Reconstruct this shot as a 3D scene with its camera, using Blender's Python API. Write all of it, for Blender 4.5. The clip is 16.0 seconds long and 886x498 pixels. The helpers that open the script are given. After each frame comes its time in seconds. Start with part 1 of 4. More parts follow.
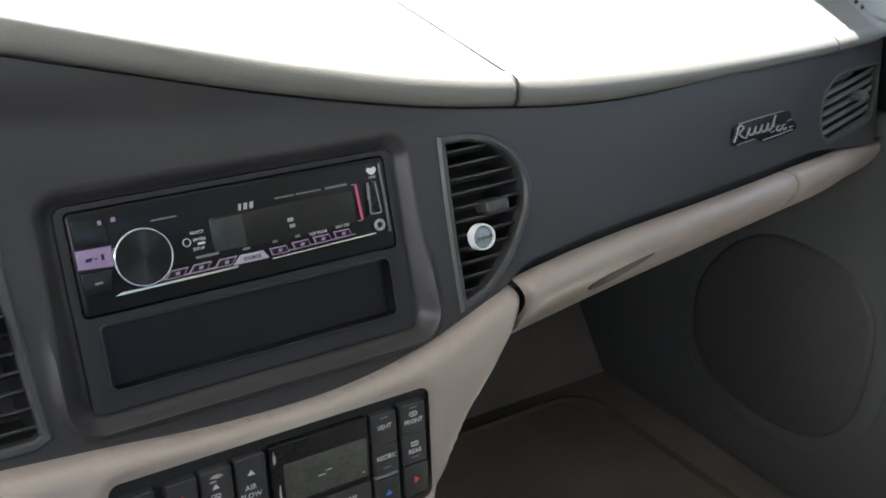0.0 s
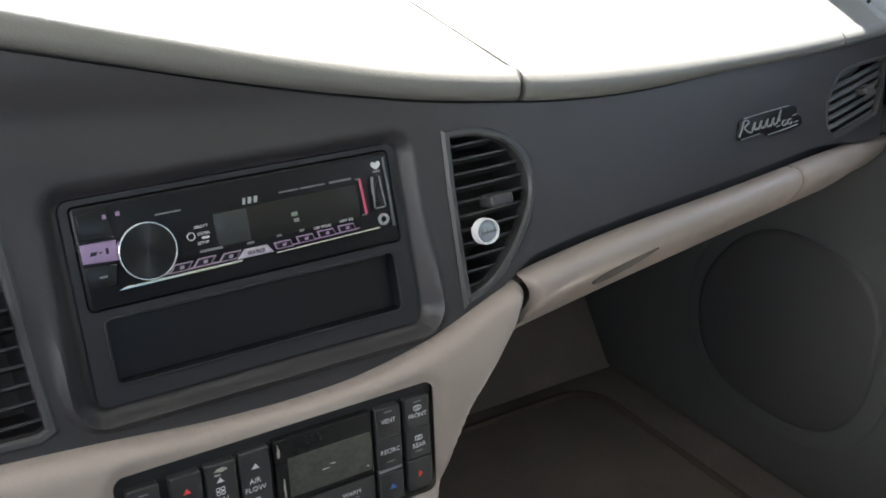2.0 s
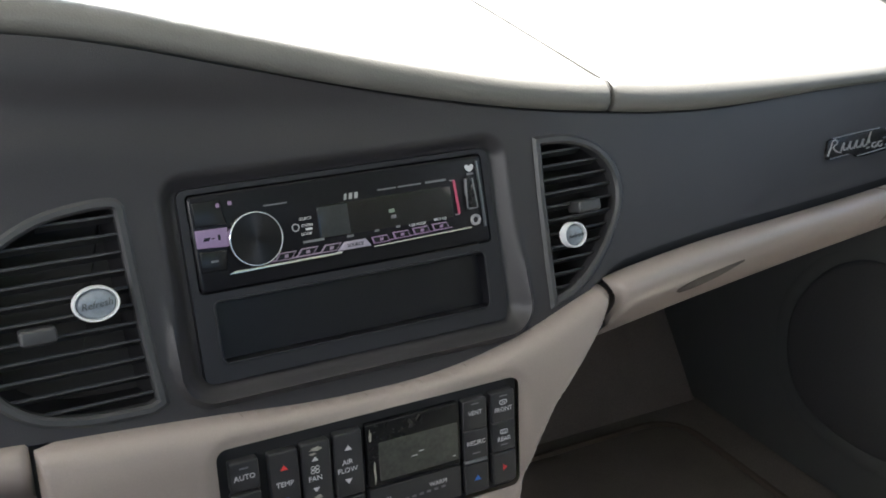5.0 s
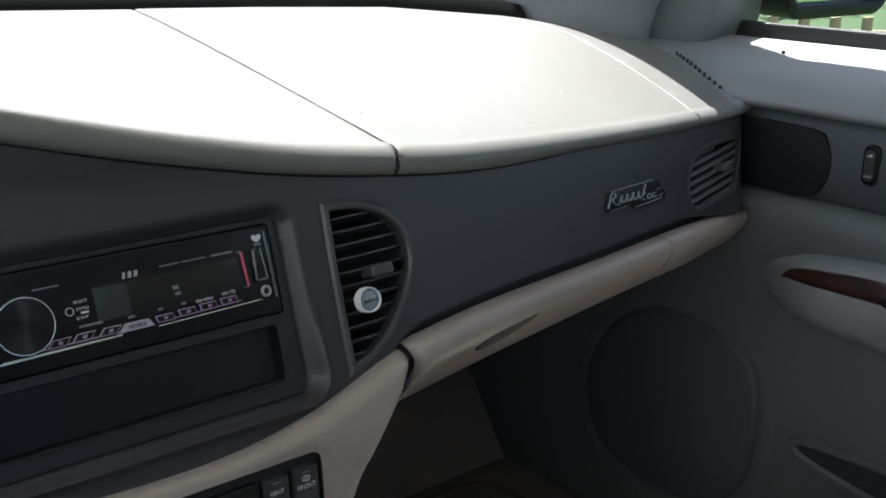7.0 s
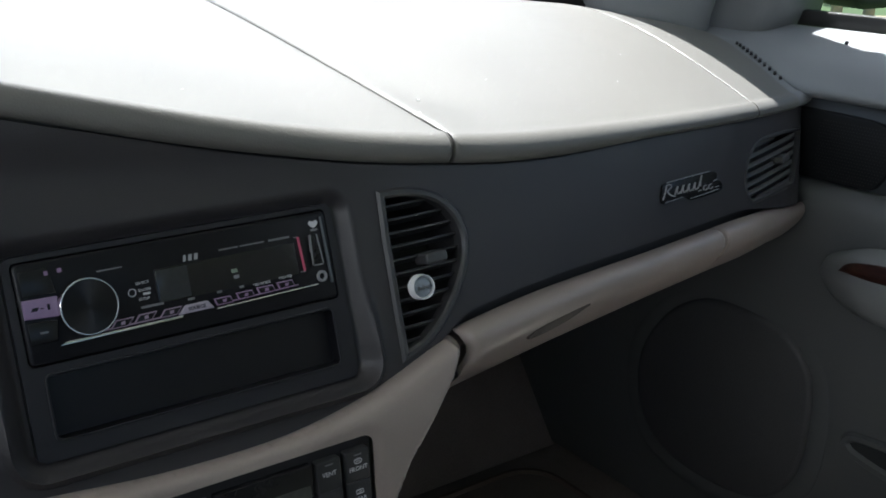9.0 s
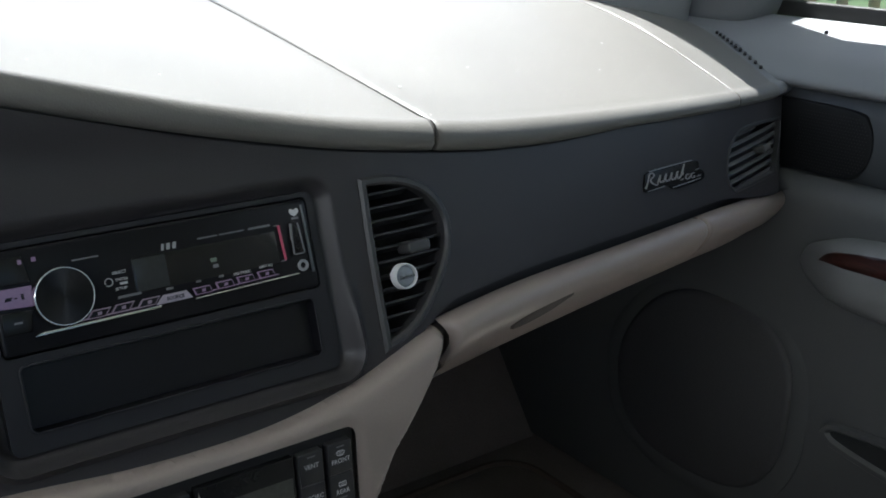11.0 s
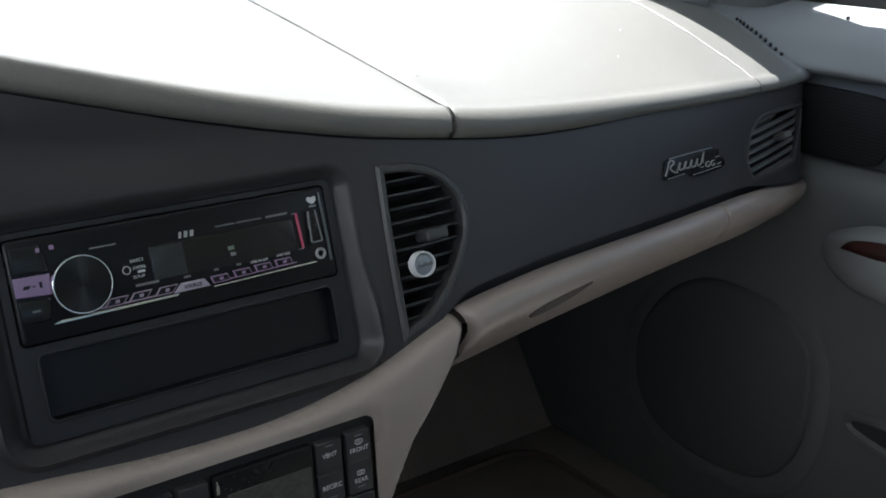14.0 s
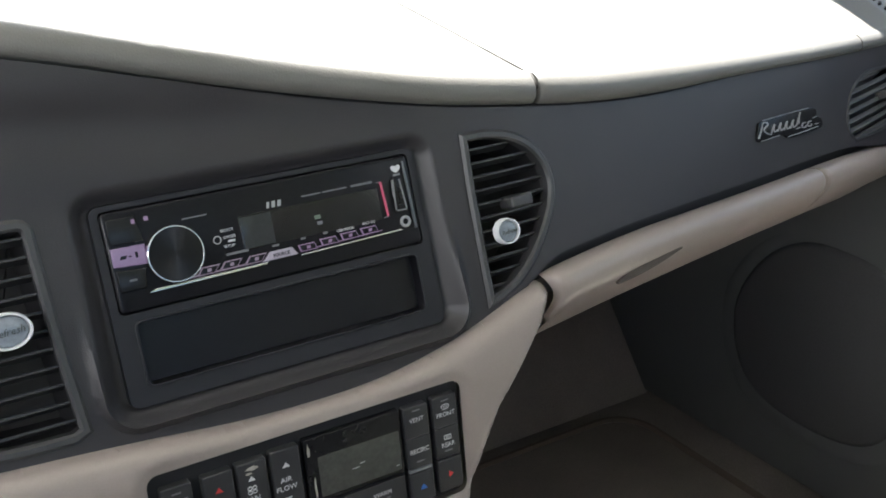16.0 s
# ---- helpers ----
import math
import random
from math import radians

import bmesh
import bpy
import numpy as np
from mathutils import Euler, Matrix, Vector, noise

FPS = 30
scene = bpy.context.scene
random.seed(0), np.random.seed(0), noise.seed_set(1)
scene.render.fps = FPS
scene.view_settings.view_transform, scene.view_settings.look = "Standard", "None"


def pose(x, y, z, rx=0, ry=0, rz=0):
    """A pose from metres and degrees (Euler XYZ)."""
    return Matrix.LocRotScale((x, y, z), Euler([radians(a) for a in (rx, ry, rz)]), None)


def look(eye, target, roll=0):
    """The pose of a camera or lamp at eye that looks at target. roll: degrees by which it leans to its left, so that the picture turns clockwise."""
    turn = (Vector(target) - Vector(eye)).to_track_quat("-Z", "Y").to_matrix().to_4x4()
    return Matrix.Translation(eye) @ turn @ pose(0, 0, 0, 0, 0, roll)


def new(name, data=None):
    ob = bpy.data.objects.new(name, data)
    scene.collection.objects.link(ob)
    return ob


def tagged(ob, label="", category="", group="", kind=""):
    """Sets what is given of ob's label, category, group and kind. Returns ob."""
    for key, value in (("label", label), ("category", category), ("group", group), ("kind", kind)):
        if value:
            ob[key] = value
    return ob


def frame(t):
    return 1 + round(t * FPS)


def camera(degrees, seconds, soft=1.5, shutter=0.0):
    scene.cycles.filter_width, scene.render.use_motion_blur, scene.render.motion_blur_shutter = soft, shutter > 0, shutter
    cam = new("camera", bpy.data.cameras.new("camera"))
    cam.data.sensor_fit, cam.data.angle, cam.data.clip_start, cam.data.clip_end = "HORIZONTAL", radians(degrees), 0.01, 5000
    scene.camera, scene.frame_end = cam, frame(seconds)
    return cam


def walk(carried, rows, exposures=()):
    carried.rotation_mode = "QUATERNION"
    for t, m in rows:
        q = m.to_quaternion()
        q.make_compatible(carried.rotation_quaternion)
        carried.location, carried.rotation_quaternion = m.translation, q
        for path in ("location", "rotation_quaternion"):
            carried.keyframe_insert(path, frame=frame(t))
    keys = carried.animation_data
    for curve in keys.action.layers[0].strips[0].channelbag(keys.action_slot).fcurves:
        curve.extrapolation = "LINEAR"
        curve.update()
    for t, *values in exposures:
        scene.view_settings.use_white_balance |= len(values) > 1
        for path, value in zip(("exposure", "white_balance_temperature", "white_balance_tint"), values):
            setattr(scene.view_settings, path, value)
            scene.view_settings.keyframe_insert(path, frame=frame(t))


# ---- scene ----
from mathutils.geometry import delaunay_2d_cdt

cam = camera(47.0, 16.0, soft=1.75)
PATH = [
    (0, look((-0.1805, -0.4675, 0.7947), (0.3114, 0.3023, 0.3878), 0.83)),
    (0.5, look((-0.1819, -0.4749, 0.7938), (0.3093, 0.2982, 0.3926), 0.63)),
    (1, look((-0.1813, -0.4694, 0.7920), (0.3115, 0.3018, 0.3890), 0.80)),
    (1.5, look((-0.1843, -0.4716, 0.7919), (0.3109, 0.2992, 0.3912), 0.88)),
    (2, look((-0.1796, -0.4688, 0.7944), (0.3059, 0.3027, 0.3832), 0.71)),
    (2.5, look((-0.1804, -0.4723, 0.7934), (0.2945, 0.3081, 0.3865), 0.48)),
    (2.7, look((-0.1844, -0.4742, 0.7846), (0.2824, 0.3191, 0.3937), 0.08)),
    (2.9, look((-0.1873, -0.4801, 0.7885), (0.2546, 0.3272, 0.3974), -0.29)),
    (3, look((-0.1883, -0.4828, 0.7963), (0.2369, 0.3300, 0.3982), -0.27)),
    (3.2, look((-0.1947, -0.4897, 0.8022), (0.2055, 0.3342, 0.4010), -0.12)),
    (5.3, look((-0.2010, -0.5010, 0.7726), (0.2323, 0.3234, 0.4086), 0.42)),
    (5.5, look((-0.2021, -0.5032, 0.7690), (0.2620, 0.3060, 0.4086), 0.76)),
    (5.7, look((-0.1979, -0.4951, 0.7729), (0.3078, 0.2818, 0.3975), 1.94)),
    (5.9, look((-0.1940, -0.4896, 0.7719), (0.3643, 0.2515, 0.3987), 2.45)),
    (6, look((-0.1908, -0.4897, 0.7707), (0.3808, 0.2442, 0.4038), 2.12)),
    (6.1, look((-0.1877, -0.4908, 0.7756), (0.3939, 0.2354, 0.4092), 2.08)),
    (6.3, look((-0.1866, -0.4901, 0.7742), (0.4125, 0.2290, 0.4220), 1.84)),
    (6.5, look((-0.1865, -0.4932, 0.7721), (0.4135, 0.2335, 0.4377), 1.02)),
    (6.7, look((-0.1861, -0.4926, 0.7765), (0.4088, 0.2399, 0.4457), 1.04)),
    (7, look((-0.1871, -0.4937, 0.7740), (0.4053, 0.2518, 0.4686), 0.34)),
    (7.5, look((-0.1893, -0.4954, 0.7748), (0.3910, 0.2628, 0.4775), 0.21)),
    (8, look((-0.1900, -0.4926, 0.7744), (0.3798, 0.2711, 0.4709), 0.38)),
    (8.5, look((-0.1913, -0.4933, 0.7744), (0.3713, 0.2733, 0.4648), 0.56)),
    (9, look((-0.1906, -0.4961, 0.7777), (0.3584, 0.2760, 0.4577), 0.50)),
    (9.2, look((-0.1913, -0.4887, 0.7776), (0.3585, 0.2804, 0.4517), 0.85)),
    (11.5, look((-0.1895, -0.4872, 0.7716), (0.3789, 0.2678, 0.4446), 0.78)),
    (12, look((-0.1909, -0.4888, 0.7724), (0.3772, 0.2659, 0.4441), 0.82)),
    (12.5, look((-0.1912, -0.4935, 0.7729), (0.3740, 0.2644, 0.4473), 0.72)),
    (13, look((-0.1893, -0.4847, 0.7722), (0.3778, 0.2692, 0.4404), 1.13)),
    (13.5, look((-0.1901, -0.4836, 0.7710), (0.3749, 0.2689, 0.4327), 1.09)),
    (14, look((-0.1885, -0.4842, 0.7693), (0.3636, 0.2793, 0.4343), 0.42)),
    (14.5, look((-0.1893, -0.4861, 0.7673), (0.3498, 0.2882, 0.4360), 0.03)),
    (15, look((-0.1860, -0.4877, 0.7669), (0.3309, 0.2978, 0.4266), -0.58)),
    (15.5, look((-0.1853, -0.4847, 0.7662), (0.3121, 0.3053, 0.4076), -1.08)),
    (16, look((-0.1826, -0.4912, 0.7698), (0.2819, 0.3164, 0.4065), -2.25)),
]
STOPS = [(0.0, 0.65), (3.2, 0.72), (5.3, 0.5), (5.6, 0.55), (6.0, 0.85), (6.2, 0.8), (6.5, 0.45), (6.8, 0.0), (7.3, -0.85), (7.7, -1.2), (8.2, -0.95), (9.2, -0.6), (11.3, -0.6), (14.0, -0.4), (14.5, -0.2), (15.1, -0.02), (15.5, 0.3), (16.0, 0.62)]
COOL = [(0.0, 0.0), (6.2, 0.0), (7.2, 1.0), (14.0, 1.0), (15.5, 0.0), (16.0, 0.0)]
walk(cam, PATH, [(t, s + 2.4, 6550 - 400 * c, 10 - 2 * c) for (t, s), c in ((r, float(np.interp(r[0], [k for k, _ in COOL], [c for _, c in COOL]))) for r in STOPS)])

# ---- light ----
world = bpy.data.worlds.new("sky")
scene.world = world
world.use_nodes = True
wn = world.node_tree
sky = wn.nodes.new("ShaderNodeTexSky")
sky.sky_type, sky.sun_disc = "NISHITA", False
sky.sun_elevation, sky.sun_rotation = radians(63.7), radians(23.9)
wn.links.new(sky.outputs[0], wn.nodes["Background"].inputs[0])
wn.nodes["Background"].inputs[1].default_value = 0.036
sun = new("sun", bpy.data.lights.new("sun", "SUN"))
sun.data.energy, sun.data.angle, sun.data.color = 5.0, radians(0.6), (1.0, 0.97, 0.93)
sun.matrix_world = look((0.42, 0.95, 2.1), (0, 0, 0))


def window_light(name, at, target, w, h, power):
    """Daylight of the open side that a window lets in."""
    ob = new(name, bpy.data.lights.new(name, "AREA"))
    ob.data.shape, ob.data.size, ob.data.size_y, ob.data.energy, ob.data.color = "RECTANGLE", w, h, power, (1.0, 0.98, 0.96)
    ob.matrix_world = look(at, target)
    return ob


window_light("driver_window_daylight", (-0.78, -0.40, 0.80), (-0.45, -0.35, 1.22), 0.90, 0.26, 1.5)

# ---- materials ----
def mat(name, color, rough=0.5, metal=0.0, grain=0.0, scale=400.0, vary=0.12, coarse=9.0, spec=0.5, emit=None, power=0.0, coat=0.0):
    m = bpy.data.materials.new(name)
    m.use_nodes = True
    nt = m.node_tree
    b = nt.nodes["Principled BSDF"]
    b.inputs["Roughness"].default_value, b.inputs["Metallic"].default_value = rough, metal
    b.inputs["Specular IOR Level"].default_value = spec
    b.inputs["Coat Weight"].default_value = coat
    b.inputs["Coat Roughness"].default_value = 0.04
    tc = nt.nodes.new("ShaderNodeTexCoord")
    n1 = nt.nodes.new("ShaderNodeTexNoise")
    n1.inputs["Scale"].default_value, n1.inputs["Detail"].default_value = coarse, 5
    nt.links.new(tc.outputs["Object"], n1.inputs["Vector"])
    n2 = nt.nodes.new("ShaderNodeTexNoise")
    n2.inputs["Scale"].default_value, n2.inputs["Detail"].default_value = scale, 2
    nt.links.new(tc.outputs["Object"], n2.inputs["Vector"])
    add = nt.nodes.new("ShaderNodeMath")
    add.operation = "ADD"
    nt.links.new(n1.outputs["Fac"], add.inputs[0])
    nt.links.new(n2.outputs["Fac"], add.inputs[1])
    mr = nt.nodes.new("ShaderNodeMapRange")
    mr.inputs["From Min"].default_value, mr.inputs["From Max"].default_value = 0.6, 1.4
    mr.inputs["To Min"].default_value, mr.inputs["To Max"].default_value = 1 - vary, 1 + vary
    nt.links.new(add.outputs[0], mr.inputs["Value"])
    mix = nt.nodes.new("ShaderNodeVectorMath")
    mix.operation = "SCALE"
    mix.inputs[0].default_value = color
    nt.links.new(mr.outputs[0], mix.inputs["Scale"])
    nt.links.new(mix.outputs[0], b.inputs["Base Color"])
    rr = nt.nodes.new("ShaderNodeMapRange")
    rr.inputs["From Min"].default_value, rr.inputs["From Max"].default_value = 0.3, 0.7
    rr.inputs["To Min"].default_value, rr.inputs["To Max"].default_value = max(0.02, rough - 0.03), min(1, rough + 0.03)
    nt.links.new(n1.outputs["Fac"], rr.inputs["Value"])
    nt.links.new(rr.outputs[0], b.inputs["Roughness"])
    if grain:
        bp = nt.nodes.new("ShaderNodeBump")
        bp.inputs["Strength"].default_value, bp.inputs["Distance"].default_value = grain, 0.0006
        nt.links.new(n2.outputs["Fac"], bp.inputs["Height"])
        nt.links.new(bp.outputs[0], b.inputs["Normal"])
    if emit:
        b.inputs["Emission Color"].default_value, b.inputs["Emission Strength"].default_value = (*emit, 1), power
    return m


PAD = mat("dash_vinyl_light", (0.130, 0.126, 0.117), 0.45, grain=0.35, scale=900, vary=0.06)
FASCIA = mat("charcoal_plastic", (0.0345, 0.0325, 0.0352), 0.36, grain=0.3, scale=1400, vary=0.10, spec=0.4)
BEZEL = mat("charcoal_frame_plastic", (0.045, 0.045, 0.047), 0.42, grain=0.2, scale=1400, vary=0.08)
TAUPE = mat("taupe_plastic", (0.300, 0.252, 0.230), 0.32, grain=0.06, scale=1100, vary=0.06)
BLACK = mat("black_gloss", (0.010, 0.010, 0.011), 0.2, vary=0.1, spec=0.35)
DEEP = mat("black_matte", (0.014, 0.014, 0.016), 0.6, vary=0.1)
KEY_PLASTIC = mat("black_key_plastic", (0.029, 0.029, 0.031), 0.42, grain=0.15, scale=1500)
SCREEN = mat("grey_lcd", (0.028, 0.031, 0.033), 0.15, vary=0.15, coarse=60)
RADIO_SCREEN = mat("dark_display", (0.007, 0.007, 0.008), 0.12, vary=0.1)
CHROME = mat("chrome", (0.78, 0.76, 0.72), 0.22, metal=1.0, vary=0.04)
SATIN = mat("satin_silver", (0.40, 0.40, 0.41), 0.4, metal=0.5, vary=0.05)
PRINT = mat("pale_print", (0.58, 0.58, 0.60), 0.6, vary=0.03)
DIMPRINT = mat("grey_print", (0.16, 0.16, 0.17), 0.6, vary=0.03)
RED = mat("red_print", (0.65, 0.05, 0.05), 0.5)
BLUE = mat("blue_print", (0.04, 0.16, 0.5), 0.5)
WORN = mat("bare_worn_plastic", (0.35, 0.33, 0.28), 0.5, vary=0.3, coarse=300)
GLOW_A = mat("pale_lilac_backlight", (0.16, 0.14, 0.17), 0.35, emit=(0.66, 0.42, 0.70), power=0.020)
GLOW_B = mat("violet_backlight", (0.13, 0.10, 0.15), 0.35, emit=(0.62, 0.34, 0.70), power=0.024)
GLOW_C = mat("rose_backlight", (0.10, 0.03, 0.04), 0.4, emit=(0.85, 0.12, 0.25), power=0.05)
GLOW_KEY = mat("lilac_key", (0.10, 0.085, 0.12), 0.3, emit=(0.48, 0.30, 0.62), power=0.03)
TWEETER = mat("black_perforated_plastic", (0.010, 0.011, 0.013), 0.6, vary=0.1, spec=0.25)
POCKET = mat("deep_shade_black", (0.0045, 0.0045, 0.0065), 0.34, spec=0.35, vary=0.2, coarse=25)
WHITE = mat("white_plastic", (0.72, 0.72, 0.74), 0.35, vary=0.03)
GEL = mat("clear_grey_gel", (0.22, 0.25, 0.29), 0.12, coat=0.6, vary=0.15, coarse=200)
DOOR = mat("slate_door_vinyl", (0.120, 0.126, 0.132), 0.5, grain=0.3, scale=1000, vary=0.07)
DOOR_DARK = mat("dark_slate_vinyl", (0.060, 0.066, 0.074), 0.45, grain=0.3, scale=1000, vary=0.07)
SILL = mat("pale_slate_vinyl", (0.21, 0.22, 0.235), 0.5, grain=0.3, scale=900, vary=0.07)
GRILLE = mat("speaker_grille_plastic", (0.082, 0.083, 0.090), 0.6, vary=0.1)
LEATHER = mat("cream_leather", (0.42, 0.40, 0.345), 0.45, grain=0.5, scale=350, vary=0.05)
THREAD = mat("beige_thread", (0.5, 0.46, 0.36), 0.8)
CARPET = mat("brown_grey_carpet", (0.19, 0.168, 0.164), 0.95, grain=1.0, scale=700, vary=0.3)
MATCLOTH = mat("floor_mat_carpet", (0.19, 0.166, 0.155), 0.95, grain=1.0, scale=700, vary=0.3)
LINER = mat("grey_headliner", (0.74, 0.735, 0.73), 0.9, grain=0.3, scale=600)
RUBBER = mat("black_rubber", (0.012, 0.012, 0.012), 0.6)
GRASS = mat("lawn_grass", (0.022, 0.055, 0.008), 0.9, vary=0.2, coarse=1.6, scale=12)
LEAF = mat("hedge_leaves", (0.05, 0.11, 0.025), 0.6, vary=0.4, coarse=3)
BARK = mat("bark", (0.10, 0.075, 0.05), 0.9, vary=0.3)
TIMBER = mat("pale_timber", (0.42, 0.34, 0.22), 0.7, vary=0.2, coarse=6)


def wood():
    m = bpy.data.materials.new("burl_wood_gloss")
    m.use_nodes = True
    nt = m.node_tree
    b = nt.nodes["Principled BSDF"]
    tc = nt.nodes.new("ShaderNodeTexCoord")
    mp = nt.nodes.new("ShaderNodeMapping")
    mp.inputs["Scale"].default_value = (90, 12, 90)
    n = nt.nodes.new("ShaderNodeTexNoise")
    n.inputs["Scale"].default_value, n.inputs["Detail"].default_value = 1.5, 8
    n.inputs["Distortion"].default_value = 1.2
    r = nt.nodes.new("ShaderNodeValToRGB")
    r.color_ramp.elements[0].position, r.color_ramp.elements[0].color = 0.3, (0.012, 0.004, 0.0035, 1)
    r.color_ramp.elements[1].position, r.color_ramp.elements[1].color = 0.72, (0.055, 0.014, 0.011, 1)
    nt.links.new(tc.outputs["Object"], mp.inputs[0])
    nt.links.new(mp.outputs[0], n.inputs["Vector"])
    nt.links.new(n.outputs["Fac"], r.inputs[0])
    nt.links.new(r.outputs[0], b.inputs["Base Color"])
    b.inputs["Roughness"].default_value, b.inputs["Coat Weight"].default_value = 0.3, 0.7
    return m


WOOD = wood()


def glass(name, tint):
    m = bpy.data.materials.new(name)
    m.use_nodes = True
    nt = m.node_tree
    b = nt.nodes["Principled BSDF"]
    b.inputs["Base Color"].default_value = (*tint, 1)
    b.inputs["Roughness"].default_value, b.inputs["Transmission Weight"].default_value, b.inputs["IOR"].default_value = 0.0, 1.0, 1.02
    return m


GLASS = glass("window_glass", (0.93, 0.97, 0.94))


# ---- mesh helpers ----
def thing(name, label, category, at=None, group="", kind=""):
    ob = new(name)
    ob.empty_display_size = 0.05
    if at is not None:
        ob.matrix_world = at
    return tagged(ob, label, category, group, kind)


def part(name, bm, material, parent=None, label="", smooth=True):
    me = bpy.data.meshes.new(name)
    bmesh.ops.recalc_face_normals(bm, faces=bm.faces)
    for f in bm.faces:
        f.smooth = smooth
    if smooth:
        for e in bm.edges:
            if len(e.link_faces) == 2 and e.calc_face_angle(0) > 0.7:
                e.smooth = False
    bm.to_mesh(me)
    bm.free()
    me.materials.append(material)
    ob = new(name, me)
    ob.parent = parent
    if label:
        tagged(ob, label)
    return ob


def rbox(bm, c, s, bev=0.0, m=None, seg=2):
    """A box of centre c and size s with rounded edges, joined into bm."""
    b2 = bmesh.new()
    bmesh.ops.create_cube(b2, size=1.0)
    bmesh.ops.scale(b2, vec=s, verts=b2.verts)
    if bev:
        bmesh.ops.bevel(b2, geom=list(b2.edges), offset=bev, segments=seg, affect="EDGES", profile=0.5)
    bmesh.ops.translate(b2, vec=c, verts=b2.verts)
    return join(bm, b2, m)


def join(bm, b2, m=None):
    if m is not None:
        b2.transform(m)
    vm = [bm.verts.new(v.co) for v in b2.verts]
    b2.verts.index_update()
    for f in b2.faces:
        bm.faces.new([vm[v.index] for v in f.verts])
    b2.free()
    return bm


def box(c, s, bev=0.0, m=None, seg=2):
    return rbox(bmesh.new(), c, s, bev, m, seg)


def loft(bm, rings, closed=True, caps=(False, False)):
    vs = [[bm.verts.new(p) for p in r] for r in rings]
    n = len(vs[0])
    for a, b in zip(vs, vs[1:]):
        for i in range(n if closed else n - 1):
            j = (i + 1) % n
            bm.faces.new((a[i], a[j], b[j], b[i]))
    if caps[0]:
        bm.faces.new(vs[0])
    if caps[1]:
        bm.faces.new(vs[-1])
    return bm


def inset(poly, d, gap=0.0):
    """A closed outline (counter-clockwise) moved inwards by d."""
    n, out = len(poly), []
    for i in range(n):
        p, a, b = Vector(poly[i]).to_2d(), Vector(poly[i - 1]).to_2d(), Vector(poly[(i + 1) % n]).to_2d()
        e1, e2 = (p - a).normalized(), (b - p).normalized()
        n1, n2 = Vector((-e1.y, e1.x)), Vector((-e2.y, e2.x))
        k = (n1 + n2)
        k = k / max(0.35, k.length_squared / 2)
        q = (p.x + k.x * d, p.y + k.y * d)
        if gap and out:
            m = int(math.dist(out[-1], q) / gap)
            a = out[-1]
            out += [(a[0] + (q[0] - a[0]) * j / (m + 1), a[1] + (q[1] - a[1]) * j / (m + 1)) for j in range(1, m + 1)]
        out.append(q)
    if gap:
        a, q = out[-1], out[0]
        m = int(math.dist(a, q) / gap)
        out += [(a[0] + (q[0] - a[0]) * j / (m + 1), a[1] + (q[1] - a[1]) * j / (m + 1)) for j in range(1, m + 1)]
    return out


def rounded(u0, u1, v0, v1, r, seg=5):
    pts = []
    for cx, cy, a in ((u1 - r, v0 + r, -90), (u1 - r, v1 - r, 0), (u0 + r, v1 - r, 90), (u0 + r, v0 + r, 180)):
        for k in range(seg + 1):
            t = radians(a + 90 * k / seg)
            pts.append((cx + r * math.cos(t), cy + r * math.sin(t)))
    return pts


def oval(cx, cy, rx, ry, n=40):
    return [(cx + rx * math.cos(2 * math.pi * k / n), cy + ry * math.sin(2 * math.pi * k / n)) for k in range(n)]


def spline(pts, n=8, closed=False):
    """Points on a smooth line through pts."""
    P = [Vector(p) for p in pts]
    out, m = [], len(P)
    for i in range(m if closed else m - 1):
        if closed:
            a, b, c, d = P[i - 1], P[i], P[(i + 1) % m], P[(i + 2) % m]
        else:
            a, b, c, d = P[max(i - 1, 0)], P[i], P[i + 1], P[min(i + 2, m - 1)]
        for k in range(n):
            t = k / n
            out.append(tuple(0.5 * (2 * b + (c - a) * t + (2 * a - 5 * b + 4 * c - d) * t * t + (3 * b - a - 3 * c + d) * t ** 3)))
    if not closed:
        out.append(tuple(P[-1]))
    return out


def prism(bm, poly, d0, d1, bev=0.0, warp=None, back=False):
    """The outline poly (u, v) raised from d0 to d1, with a rounded front edge."""
    w = warp or (lambda u, v, d: (u, v, d))
    rings = [[w(u, v, d0) for u, v in poly]]
    if bev:
        for a in (0, 30, 60, 90):
            i = inset(poly, bev * (1 - math.cos(radians(a))))
            rings.append([w(u, v, d1 - bev + bev * math.sin(radians(a))) for u, v in i])
    else:
        rings.append([w(u, v, d1) for u, v in poly])
    return loft(bm, rings, caps=(back, True))


def ring(bm, outer, inner, d0, d1, bev=0.001, warp=None):
    """A raised frame between two outlines of as many points, rounded in front, its inside going back to d0."""
    w = warp or (lambda u, v, d: (u, v, d))
    o2 = [(a + (b - a) * 0.3, c + (d - c) * 0.3) for (a, c), (b, d) in zip(outer, inner)]
    i2 = [(a + (b - a) * 0.75, c + (d - c) * 0.75) for (a, c), (b, d) in zip(outer, inner)]
    rs = [(outer, d0), (outer, d1 - bev), (o2, d1), (i2, d1), (inner, d1 - bev), (inner, d0)]
    return loft(bm, [[w(u, v, d) for u, v in p] for p, d in rs])


